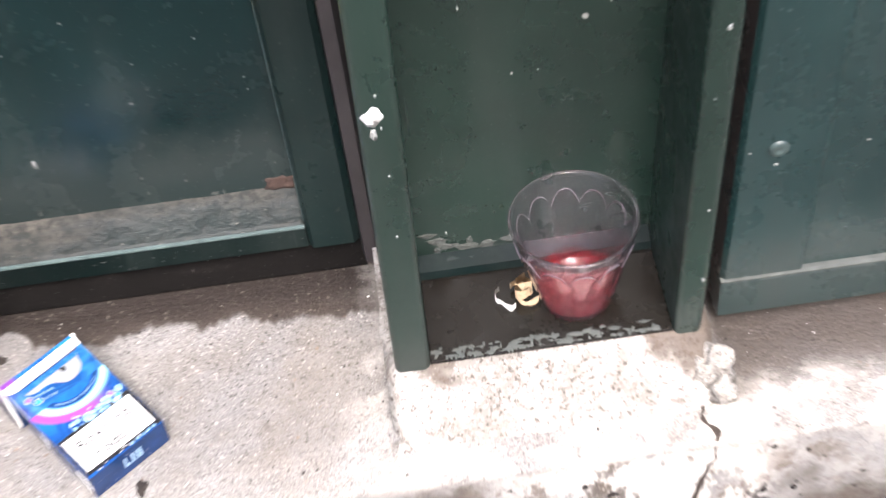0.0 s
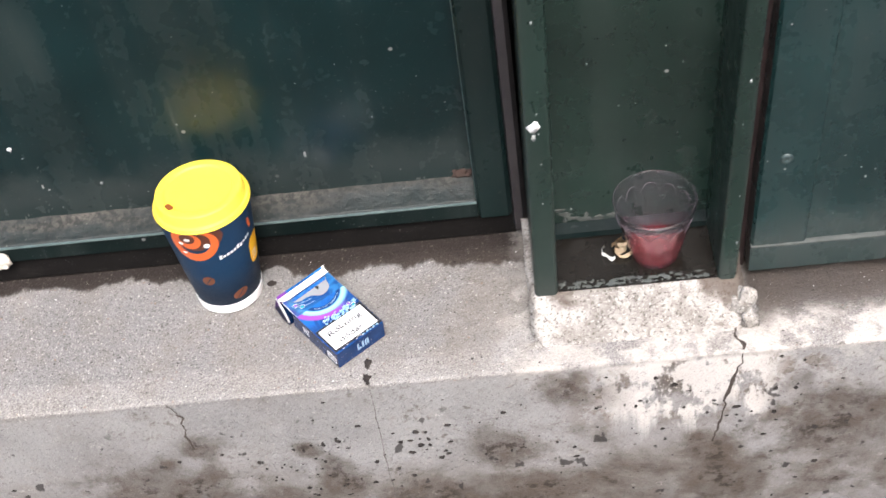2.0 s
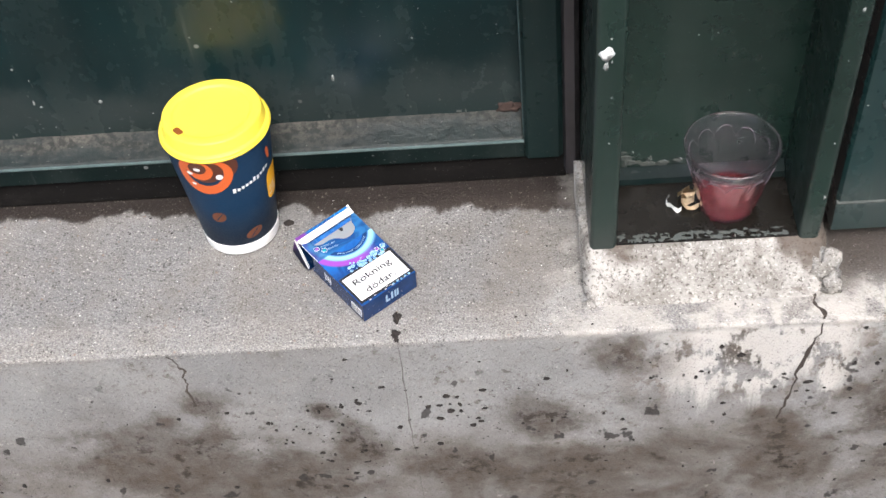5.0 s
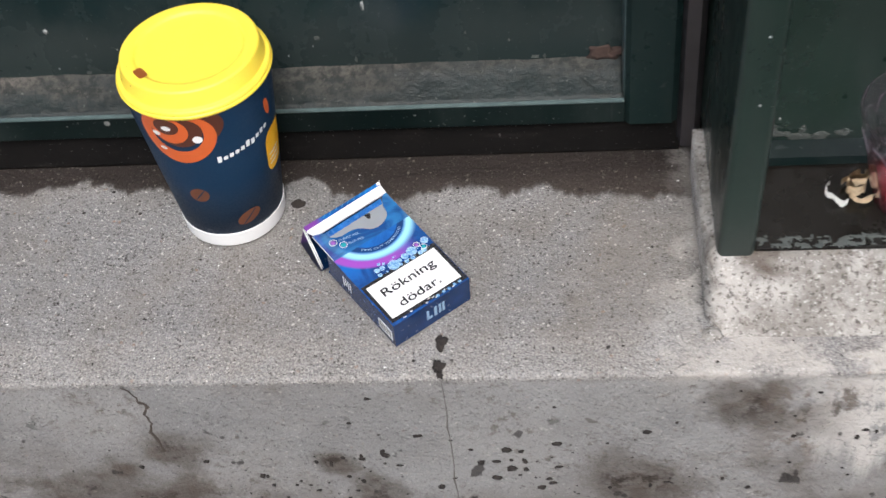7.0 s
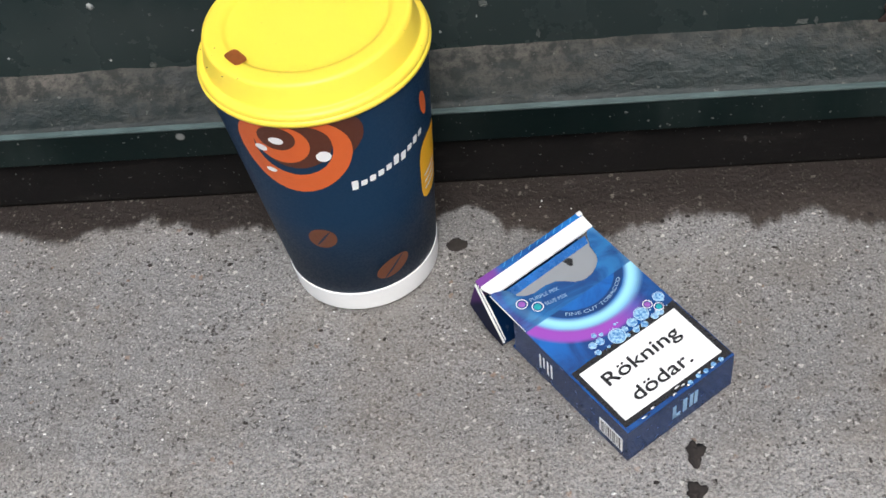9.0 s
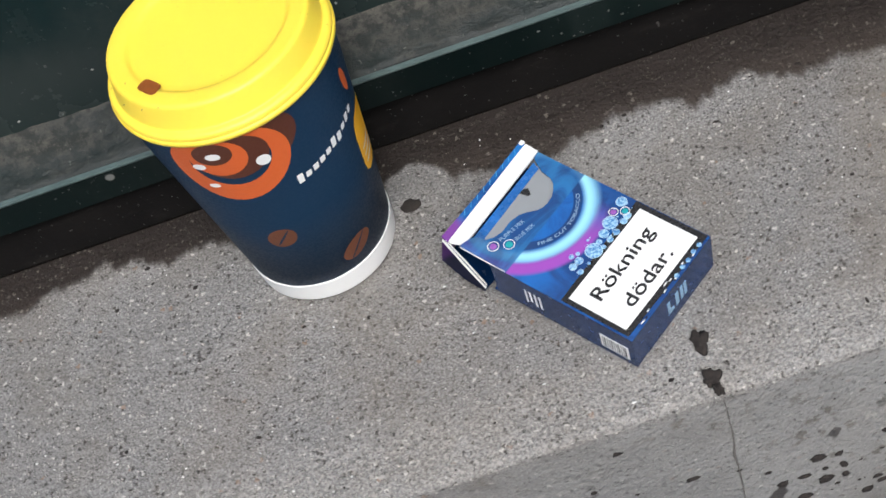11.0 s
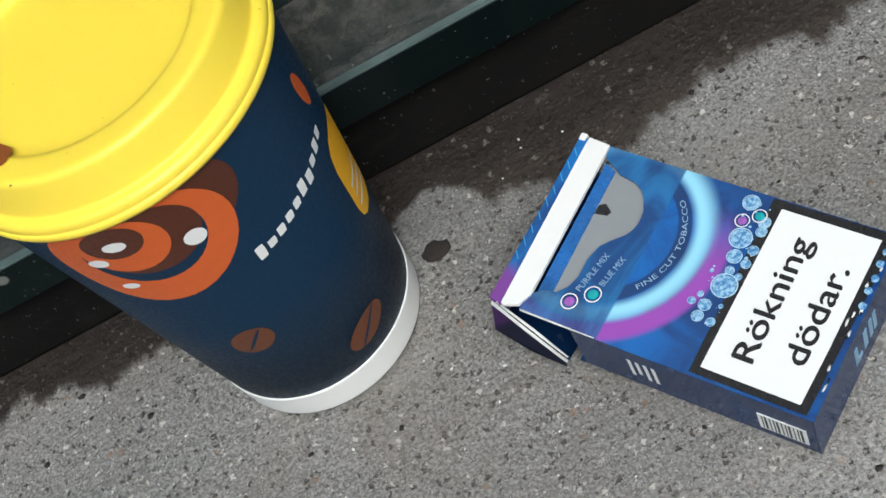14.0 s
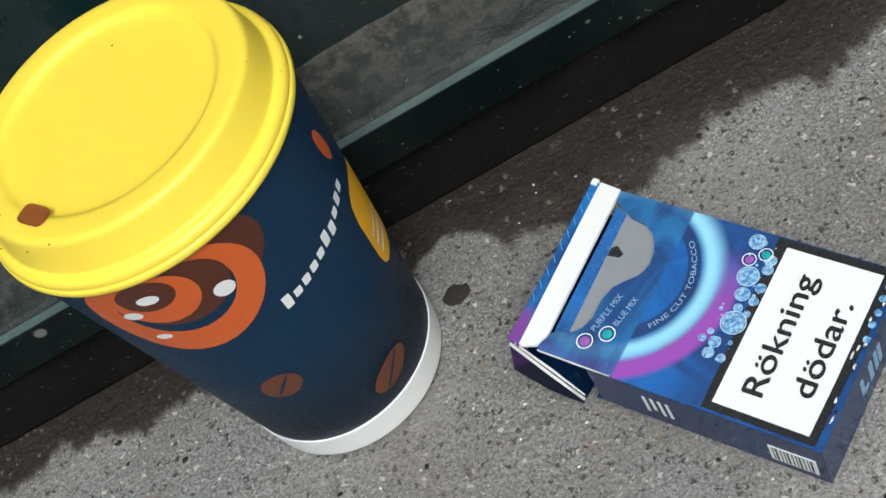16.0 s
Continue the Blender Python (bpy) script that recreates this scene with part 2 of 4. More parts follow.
def paint_material(name, col, rough=0.22, grime=0.5, specks=0.6, low=0.0, spec=0.5):
    """Old gloss paint on metal: dust film, scuffs, pale specks."""
    m = Mat(name, rough, spec=spec)
    z = m.axis("Z")
    big, mid, drip = m.noise(6, 5), m.noise(38, 6, 0.65), m.noise(22, 5, 0.6, (1, 1, 0.12))
    base = m.mix(m.step(big, 0.3, 0.7), [c * 0.75 for c in col], [c * 1.3 for c in col])
    film = m.math("MULTIPLY", m.math("MULTIPLY", m.step(drip, 0.42, 0.72), m.step(big, 0.35, 0.6, 0.3, 1.0)), grime * 0.6)
    base = m.mix(film, base, (0.045, 0.055, 0.050))
    if low:
        # splash dirt where rain throws grit up from the ledge
        sp = m.math("ADD", z, m.math("MULTIPLY", m.math("SUBTRACT", m.noise(26, 6, 0.7), 0.5), 0.09))
        base = m.mix(m.step(sp, low, low + 0.05, 0.38, 0.0), base, (0.050, 0.058, 0.054))
    s = m.n.new("ShaderNodeTexVoronoi")
    s.inputs["Scale"].default_value = 62
    m.l.new(m.co, s.inputs["Vector"])
    scol = m.n.new("ShaderNodeSeparateColor")
    m.l.new(s.outputs["Color"], scol.inputs[0])
    on = m.math("MULTIPLY", m.step(scol.outputs[0], 0.986, 0.99), m.step(s.outputs["Distance"], 0.10, 0.16, 1, 0))
    base = m.mix(m.math("MULTIPLY", on, specks), base, (0.55, 0.56, 0.52))
    chip = m.step(mid, 0.70, 0.74, 0, 0.55 * grime)
    base = m.mix(chip, base, (0.09, 0.09, 0.082))
    # scratches and settled dust grains
    scr = m.math("MULTIPLY", m.step(m.noise(90, 3, 0.5, (1, 1, 0.06), 0.4), 0.66, 0.72), m.step(big, 0.42, 0.6, 0, 0.5 * grime))
    base = m.mix(scr, base, (0.075, 0.085, 0.08))
    base = m.mix(m.step(m.noise(430, 2), 0.69, 0.74, 0, 0.45 * grime), base, (0.14, 0.15, 0.14))
    m.set("Base Color", base)
    r = m.math("ADD", m.step(mid, 0.3, 0.7, rough * 0.7, rough * 1.5), m.math("MULTIPLY", film, 0.6), True)
    m.set("Roughness", r)
    m.bump(m.math("ADD", mid, m.math("MULTIPLY", m.noise(160, 3), 0.35)), 0.0006, 0.35)
    return m.m


def grime_ledge_material():
    m = Mat("dusty_ledge_paint", 0.7, spec=0.3)
    y = m.axis("Y")
    a, b, c = m.noise(30, 7, 0.72, (0.35, 1, 1)), m.noise(150, 5, 0.7), m.noise(90, 4, 0.6, (0.12, 1, 1))
    base = m.mix(m.step(m.noise(12, 4), 0.35, 0.65), (0.0042, 0.0098, 0.0094), (0.0075, 0.0150, 0.0142))
    # grey brushed grime, thickest in the corner under the panel
    back = m.math("ADD", y, m.math("MULTIPLY", m.math("SUBTRACT", a, 0.5), 0.030))
    film = m.math("ADD", m.step(back, 0.044, 0.061, 0.16, 0.95), m.step(c, 0.55, 0.72, 0.0, 0.35))
    film = m.math("MULTIPLY", film, m.step(a, 0.34, 0.60, 0.25, 1.0), True)
    base = m.mix(film, base, m.mix(m.step(b, 0.40, 0.62), (0.034, 0.034, 0.030), (0.105, 0.096, 0.082)))
    base = m.mix(m.step(b, 0.58, 0.70, 0, 0.75), base, (0.014, 0.016, 0.015))
    base = m.mix(m.step(m.noise(330, 3), 0.66, 0.74, 0, 0.6), base, (0.15, 0.145, 0.13))
    m.set("Base Color", base)
    m.set("Roughness", m.step(film, 0.1, 0.7, 0.42, 0.9))
    m.bump(m.math("ADD", a, b), 0.0015, 0.8)
    return m.m


STONE, MORTAR = stone_material(), mortar_material()
GREEN = paint_material("green_gloss_paint", (0.0036, 0.0150, 0.0160), 0.19, 0.75, 0.25, 0.085, 0.25)
# the same green made darker, with the rail's shade in the colour
GREEN_SHADED = paint_material("green_shaded_paint", (0.0027, 0.0076, 0.0074), 0.42, 0.5, 0.5, 0.0, 0.14)
GREEN5 = paint_material("green_stile_paint", (0.0050, 0.0130, 0.0126), 0.34, 0.6, 0.5, 0.0, 0.25)
GREEN3 = paint_material("green_pilaster_paint", (0.0070, 0.019, 0.0142), 0.26, 0.5, 0.35, 0.03)
GREEN4 = paint_material("green_door_paint", (0.0070, 0.0225, 0.0225), 0.22, 0.6, 0.35, 0.05)
DUST = grime_ledge_material()
# pale colour that stands for the highlight along the frame's edges
EDGE = plain("bead_highlight", (0.058, 0.088, 0.085), 0.4, 0.7, 60)
def near_black_material():
    m = Mat("near_black", 0.7, spec=0.12)
    base = m.mix(m.noise(60, 5), (0.0030, 0.0027, 0.0026), (0.0085, 0.0075, 0.0068))
    base = m.mix(m.step(m.noise(55, 8, 0.75, (0.35, 1, 1)), 0.52, 0.72, 0, 0.7), base, (0.022, 0.019, 0.017))
    base = m.mix(m.step(m.noise(520, 2), 0.68, 0.74, 0, 0.6), base, (0.09, 0.085, 0.08))
    m.set("Base Color", base)
    m.bump(m.noise(140, 6, 0.7), 0.0012, 0.6)
    return m.m


BLACK = near_black_material()
GAP = plain("dark_jamb_paint", (0.030, 0.027, 0.028), 0.42, 0.7, 40)
GAP_DARK = plain("dark_red_jamb_paint", (0.035, 0.022, 0.021), 0.5, 0.6, 40)
SOIL = plain("dirt", (0.022, 0.017, 0.014), 0.95, 0.5, 300)
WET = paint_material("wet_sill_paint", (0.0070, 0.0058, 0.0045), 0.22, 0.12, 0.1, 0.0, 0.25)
PEEL = plain("peeling_paint", (0.065, 0.073, 0.066), 0.85, 0.7, 160)
CHIPW = plain("pale_paint_chip", (0.72, 0.72, 0.69), 0.7, 0.12, 200)
RUST = plain("rust", (0.050, 0.030, 0.023), 0.9, 0.5, 200)

# ---- mesh helpers ----
def part(name, bm, material, parent=None, label=""):
    me = bpy.data.meshes.new(name)
    bmesh.ops.recalc_face_normals(bm, faces=bm.faces)
    bm.to_mesh(me)
    bm.free()
    me.materials.append(material)
    ob = new(name, me)
    if parent:
        ob.parent = parent
    if label:
        ob["label"] = label
    return ob


def smooth(ob):
    for p in ob.data.polygons:
        p.use_smooth = True
    return ob


def box(x0, x1, y0, y1, z0, z1, bevel=0.0, seg=2):
    bm = bmesh.new()
    bmesh.ops.create_cube(bm, size=1)
    for v in bm.verts:
        v.co = Vector((x0 + (v.co.x + 0.5) * (x1 - x0), y0 + (v.co.y + 0.5) * (y1 - y0), z0 + (v.co.z + 0.5) * (z1 - z0)))
    if bevel:
        bmesh.ops.bevel(bm, geom=bm.edges[:], offset=bevel, segments=seg, affect="EDGES", profile=0.5)
    return bm


def prism(points, a, b, axis="x"):
    """A closed outline of (u, v) drawn out from a to b along x (outline in y, z) or z (outline in x, y)."""
    bm = bmesh.new()
    put = (lambda u, v, w: (w, u, v)) if axis == "x" else (lambda u, v, w: (u, v, w))
    lo = [bm.verts.new(put(u, v, a)) for u, v in points]
    hi = [bm.verts.new(put(u, v, b)) for u, v in points]
    n = len(points)
    for i in range(n):
        bm.faces.new((lo[i], lo[(i + 1) % n], hi[(i + 1) % n], hi[i]))
    bm.faces.new(lo)
    bm.faces.new(hi)
    return bm


def lathe(profile, n=96):
    """Turned about z: a list of (radius, z)."""
    bm = bmesh.new()
    rings = []
    for r, z in profile:
        if r < 1e-6:
            rings.append([bm.verts.new((0, 0, z))])
        else:
            rings.append([bm.verts.new((r * math.cos(2 * math.pi * i / n), r * math.sin(2 * math.pi * i / n), z)) for i in range(n)])
    for a, b in zip(rings, rings[1:]):
        for i in range(n):
            j = (i + 1) % n
            if len(a) == 1:
                bm.faces.new((a[0], b[j], b[i]))
            elif len(b) == 1:
                bm.faces.new((a[i], a[j], b[0]))
            else:
                bm.faces.new((a[i], a[j], b[j], b[i]))
    return bm


def lump(size, seed, rough=0.35, sub=2):
    """An uneven pebble-like lump, resting on z = 0."""
    bm = bmesh.new()
    bmesh.ops.create_icosphere(bm, subdivisions=sub, radius=1)
    for v in bm.verts:
        k = 1 + rough * noise.noise(v.co * 1.7 + Vector((seed * 7.3, seed, -seed)))
        v.co = Vector((v.co.x * size[0] * k, v.co.y * size[1] * k, max(-0.25, v.co.z) * size[2] * k))
    low = min(v.co.z for v in bm.verts)
    for v in bm.verts:
        v.co.z -= low
    return bm


def thing(name, label, category, at=None, group="", kind=""):
    ob = new(name)
    if at is not None:
        ob.matrix_world = at
    return tagged(ob, label, category, group, kind)


# ---- the stone plinth with its ledge ----
def rough_block(x0, x1, y0, y1, z0, z1, chamfer, step=0.012, amp=0.0007, seed=0):
    """A dressed stone: a fine grid on the top and the face, worn along the arris."""
    bm = bmesh.new()
    line = []
    n1 = int((y1 - y0) / step)
    for i in range(n1 + 1):
        line.append((y1 - (y1 - y0 - chamfer) * i / n1, z1))
    for i in range(1, 5):
        a = math.pi / 2 * i / 4
        line.append((y0 + chamfer - chamfer * math.sin(a), z1 - chamfer + chamfer * math.cos(a)))
    n2 = int((0.32) / step)
    for i in range(1, n2 + 1):
        line.append((y0, z1 - chamfer - 0.32 * i / n2))
    line.append((y0, z0))
    nx = max(2, int((x1 - x0) / step))
    cols = []
    for i in range(nx + 1):
        x = x0 + (x1 - x0) * i / nx
        col = []
        for k, (y, z) in enumerate(line):
            p = Vector((x, y, z))
            d = noise.noise(p * 14 + Vector((seed, 0, 0))) * amp + noise.noise(p * 70) * amp * 0.6
            wear = 0.0016 * max(0, noise.noise(p * 38 + Vector((3, seed, 0)))) if n1 - 1 <= k <= n1 + 5 else 0
            inset = 0.0012 if i in (0, nx) else 0
            col.append(bm.verts.new((x, y + (wear + inset if y < y0 + 0.02 else 0) + (d if k > n1 + 4 else 0), z - wear - inset * (k <= n1) + (d if k <= n1 else 0))))
        cols.append(col)
    for a, b in zip(cols, cols[1:]):
        for k in range(len(line) - 1):
            bm.faces.new((a[k], a[k + 1], b[k + 1], b[k]))
    for col in (cols[0], cols[-1]):
        back = bm.verts.new((col[0].co.x, y1, z0))
        bm.faces.new(col + [back])
    return bm


plinth = thing("plinth", "weathered grey granite plinth with a worn ledge", "plinth", kind="structure")
part("mortar_core", box(-3, 4, -0.133, 0.3, -0.55, -0.006), BLACK, plinth, "dark open joints")
JOINTS = (-3.0, -1.1, 1.7, 4.0)
for i in range(len(JOINTS) - 1):
    smooth(part("stone", rough_block(JOINTS[i] + 0.0010, JOINTS[i + 1] - 0.0010, -0.140, 0.3, -0.55, 0.0, 0.004, 0.010 if i == 1 else 0.05, seed=i * 11), STONE, plinth))

# ---- the footing under the pilaster ----
def footing():
    bm = bmesh.new()
    nx, ny = 56, 26
    prof = [(0.02, 0.038)] + [(-0.030 - 0.052 * i / 8, 0.038) for i in range(9)] + [(-0.086 - 0.026 * i / 12 - 0.004 * (i == 12), 0.036 - 0.037 * i / 12) for i in range(13)]
    cols = []
    for i in range(nx + 1):
        x = 0.2965 + (0.497 - 0.2965) * i / nx
        col = []
        for k, (y, z) in enumerate(prof):
            p = Vector((x, y, z))
            d = noise.noise(p * 60) * 0.0022 + noise.noise(p * 160) * 0.0012
            edge = min(i, nx - i)
            drop = (0.006 if edge == 0 else 0.002 if edge == 1 else 0) * (1 if k > 5 else 0)
            col.append(bm.verts.new((x + noise.noise(p * 50) * 0.0015, y + (d if k > 8 else 0) + drop, max(-0.002, z - drop + (d * 0.4 if k > 8 else 0)))))
        cols.append(col)
    for a, b in zip(cols, cols[1:]):
        for k in range(len(prof) - 1):
            bm.faces.new((a[k], a[k + 1], b[k + 1], b[k]))
    for col in (cols[0], cols[-1]):
        bm.faces.new(col + [bm.verts.new((col[0].co.x, 0.02, -0.002))])
    return bm


foot = smooth(part("footing", footing(), MORTAR))
tagged(foot, "crumbling whitish rendered footing under the green pilaster", "footing", kind="structure")

# ---- shop front: glazed-looking panel in its frame ----
front = thing("shopfront_panel", "dark green glossy painted panel in a metal frame", "panel", kind="structure")
part("panel", box(-2.5, 0.262, 0.064, 0.080, 0.050, 2.3), GREEN, front)
part("stile", prism([(0.2550, 0.066), (0.2550, 0.0395), (0.2580, 0.0358), (0.2845, 0.0358), (0.2885, 0.0395), (0.2885, 0.066)], 0.0285, 2.3, "z"), GREEN5, front)
part("stile_bead", prism([(0.2538, 0.066), (0.2538, 0.044), (0.2544, 0.040), (0.2549, 0.0395), (0.2549, 0.066)], 0.0510, 2.3, "z"), EDGE, front, "edge of the upright with a painted pale highlight")
part("rail", prism([(0.066, 0.0285), (0.0385, 0.0285), (0.0360, 0.0310), (0.0360, 0.0478), (0.0420, 0.0478), (0.0420, 0.0450), (0.066, 0.0450)], -2.5, 0.2546), GREEN_SHADED, front)
part("bead", prism([(0.0373, 0.0480), (0.0358, 0.0480), (0.0353, 0.0490), (0.0359, 0.0500), (0.0373, 0.0505)], -2.5, 0.2546), EDGE, front, "edge of the rail with a painted pale highlight")
def dust_strip():
    """The sloping top of the rail under a crust of grit."""
    bm = bmesh.new()
    nx, ny = 240, 8
    rows = []
    for i in range(nx + 1):
        x = -0.45 + 0.7046 * i / nx
        row = []
        for k in range(ny + 1):
            f = k / ny
            p = Vector((x, 0.0374 + 0.0282 * f, 0))
            z = 0.0502 + 0.0125 * f ** 1.15 + (0.0010 * noise.noise(p * 55) + 0.0007 * noise.noise(p * 160)) * (1 if 0 < k else 0)
            row.append(bm.verts.new((x, p.y, z)))
        rows.append(row)
    for a, b in zip(rows, rows[1:]):
        for k in range(ny):
            bm.faces.new((a[k], b[k], b[k + 1], a[k + 1]))
    ends = []
    for row in (rows[0], rows[-1]):
        lo = [bm.verts.new((v.co.x, v.co.y, 0.0451)) for v in (row[0], row[-1])]
        bm.faces.new(row + [lo[1], lo[0]])
        ends.append(lo)
    bm.faces.new((ends[0][0], ends[1][0], *[r[0] for r in reversed(rows)]))
    return bm


smooth(part("ledge_dust", dust_strip(), DUST, front, "grey grit lying on the rail"))
# the darkness of the recess below the rail is this strip's colour
part("foot_seal", prism([(0.066, -0.001), (0.0405, -0.001), (0.0385, 0.0025), (0.0400, 0.010), (0.0435, 0.0282), (0.066, 0.0282)], -2.5, 0.2905), BLACK, front, "near-black strip for the dark recess under the rail")
smooth(part("rust_patch", lump((0.010, 0.0016, 0.008), 5, 1.1, 3), RUST, front, "rusty corner")).location = (0.243, 0.0632, 0.060)

jamb = part("jamb", prism([(0.2888, 0.10), (0.2888, 0.041), (0.2905, 0.031), (0.2985, 0.030), (0.3028, 0.036), (0.3028, 0.10)], 0.012, 2.3, "z"), GAP)
tagged(jamb, "dark narrow gap strip between frame and pilaster", "jamb", kind="structure")

# ---- the pilaster, a shallow metal channel ----
pil = thing("pilaster", "green painted metal pilaster with an open niche", "pilaster", kind="structure")
def flange(x0, x1, y0, y1, r):
    pts = [(x0, y1)]
    for cx, cy, a0 in ((x0 + r, y0 + r, 180), (x1 - r, y0 + r, 270)):
        for i in range(6):
            a = radians(a0 + 18 * i)
            pts.append((cx + r * math.cos(a), cy + r * math.sin(a)))
    return pts + [(x1, y1)]
part("flange", prism(flange(0.303, 0.3245, -0.0835, 0.09, 0.004), 0.036, 2.6, "z"), GREEN3, pil)
part("flange", prism(flange(0.4725, 0.4895, -0.0835, 0.09, 0.004), 0.036, 2.6, "z"), GREEN3, pil)
part("back_panel", box(0.3246, 0.4724, -0.003, 0.010, 0.036, 2.6), GREEN3, pil)
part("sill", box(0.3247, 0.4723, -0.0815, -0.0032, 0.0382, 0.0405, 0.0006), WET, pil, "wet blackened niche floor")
# darkened green holds back the light on this up-facing strip
part("lip", prism([(-0.0033, 0.0407), (-0.016, 0.0407), (-0.014, 0.0455), (-0.0033, 0.0500)], 0.3250, 0.4720), GREEN_SHADED, pil, "painted strip along the niche back")

gap2 = part("jamb", prism([(0.4896, 0.10), (0.4896, -0.035), (0.5045, -0.035), (0.5045, 0.10)], 0.001, 2.6, "z"), GAP_DARK)
tagged(gap2, "dark reddish gap beside the door", "jamb", kind="structure")

# ---- the next door ----
door = thing("door", "green painted metal door with dull rivets", "door", kind="structure")
part("stile", prism([(0.5047, 0.0), (0.5047, -0.057), (0.5075, -0.060), (0.5535, -0.060), (0.5555, -0.058), (0.5555, 0.0)], 0.0535, 2.4, "z"), GREEN4, door)
part("panel", box(0.5550, 1.6, -0.0565, -0.040, 0.045, 2.4), GREEN4, door)
part("rail", prism([(0.0, 0.018), (-0.0585, 0.018), (-0.0605, 0.020), (-0.0605, 0.049), (-0.0590, 0.0515), (-0.0400, 0.0530), (0.0, 0.053)], 0.5050, 1.6), GREEN4, door)
part("bead", prism([(-0.0590, 0.0517), (-0.0607, 0.0502), (-0.0609, 0.0518), (-0.0592, 0.0532), (-0.0567, 0.0538)], 0.5052, 1.6), PEEL, door, "scuffed greyish edge")
for rx, rz in ((0.5266, 0.1604), (0.6407, 0.0325)):
    bm = lathe([(0.0, 0.0010), (0.0018, 0.0011), (0.0026, 0.0018), (0.0044, 0.0016), (0.0055, 0.0007), (0.0060, 0.0)], 20)
    rv = smooth(part("rivet", bm, plain("dull_zinc", (0.035, 0.055, 0.053), 0.4, 0.6, 200, 0.0), door, "dull grey rivet head"))
    rv.matrix_world = pose(rx, -0.0602, rz, 90, 0, 0)

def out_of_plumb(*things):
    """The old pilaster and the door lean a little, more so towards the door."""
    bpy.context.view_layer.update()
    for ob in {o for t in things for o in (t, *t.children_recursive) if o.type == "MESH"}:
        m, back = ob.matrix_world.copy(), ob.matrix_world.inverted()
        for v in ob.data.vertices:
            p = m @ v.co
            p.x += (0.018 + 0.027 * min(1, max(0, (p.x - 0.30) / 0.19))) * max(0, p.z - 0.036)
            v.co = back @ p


# ---- the rest of the street, plain ----
wall_above = part("wall_above", box(-8, 10, -0.10, 0.4, 2.6, 9.0), MORTAR)
tagged(wall_above, "plain rendered wall above the shop front", "wall", kind="structure")
for nm, xa, xb in (("wall_west", -8, -2.5), ("wall_east", 1.6, 10)):
    tagged(part(nm, box(xa, xb, 0.0, 0.4, -0.0, 2.599), MORTAR), "plain rendered street wall", "wall", kind="structure")
tagged(part("back_wall", box(-2.5, 1.6, 0.12, 0.16, 0.0, 2.599), BLACK), "dark backing behind the shop front", "wall", kind="structure")
ASPH = plain("asphalt", (0.11, 0.105, 0.10), 0.9, 0.3, 8)
bm = bmesh.new()
bmesh.ops.create_grid(bm, x_segments=8, y_segments=8, size=400)
ground = part("ground", bm, ASPH)
ground.location = (0, 0, -0.55)
tagged(ground, "grey street paving", "ground", kind="structure")
# unseen house row, added for the gloss paint to reflect
opp = part("backdrop", box(-40, 40, -16, -15, -0.55, 9), MORTAR)
tagged(opp, "plain pale house row, unseen, added for reflections", "building", kind="structure")

# ---- cracks, gum and grit on the plinth ----
def ribbon(points, width, seed, lift=0.0003):
    """A thin uneven strip along points, each with the normal of the surface it lies on."""
    bm = bmesh.new()
    fine = []
    for (p, n), (q, m) in zip(points, points[1:]):
        for i in range(8):
            f = i / 8
            fine.append((Vector(p).lerp(Vector(q), f), Vector(n)))
    fine.append((Vector(points[-1][0]), Vector(points[-1][1])))
    prev = None
    for i, (p, n) in enumerate(fine):
        d = (fine[min(i + 1, len(fine) - 1)][0] - fine[max(i - 1, 0)][0]).normalized()
        side = d.cross(n).normalized()
        w = width * (0.35 + 1.7 * abs(noise.noise(Vector((i * 0.93, seed, 0)))))
        p = p + side * (noise.noise(Vector((i * 0.23, seed * 3, 5))) * 1.5 + noise.noise(Vector((i * 0.87, seed, 2))) * 0.9) * width
        row = [bm.verts.new(p - side * w / 2 + n * lift * 0.3), bm.verts.new(p + n * lift), bm.verts.new(p + side * w / 2 + n * lift * 0.3)]
        if prev:
            for k in range(2):
                bm.faces.new((prev[k], prev[k + 1], row[k + 1], row[k]))
        prev = row
    return bm


CRACK = plain("crack_soil", (0.045, 0.034, 0.027), 0.95, 0.7, 240)
UP, OUT = (0, 0, 1), (0, -1, 0)
FACE = -0.1402
part("crack", ribbon([((0.141, FACE, -0.004), OUT), ((0.1415, FACE, -0.08), OUT), ((0.1430, FACE, -0.21), OUT), ((0.1440, FACE, -0.36), OUT)], 0.0011, 5), plain("grey_grit", (0.12, 0.11, 0.10), 0.95, 0.3, 200), plinth)
part("crack", ribbon([((0.487, FACE, -0.003), OUT), ((0.476, FACE, -0.055), OUT), ((0.470, FACE, -0.10), OUT), ((0.4625, FACE, -0.135), OUT)], 0.0034, 7), CRACK, plinth)
part("crack", ribbon([((0.4855, -0.112, 0.0006), UP), ((0.4860, -0.139, 0.0002), UP)], 0.0040, 9), CRACK, plinth)
part("crack", ribbon([((-0.052, FACE, -0.004), OUT), ((-0.040, FACE, -0.022), OUT), ((-0.045, FACE, -0.045), OUT), ((-0.040, FACE, -0.075), OUT)], 0.0032, 12), plain("broken_stone", (0.060, 0.047, 0.038), 0.9, 0.5, 200), plinth)

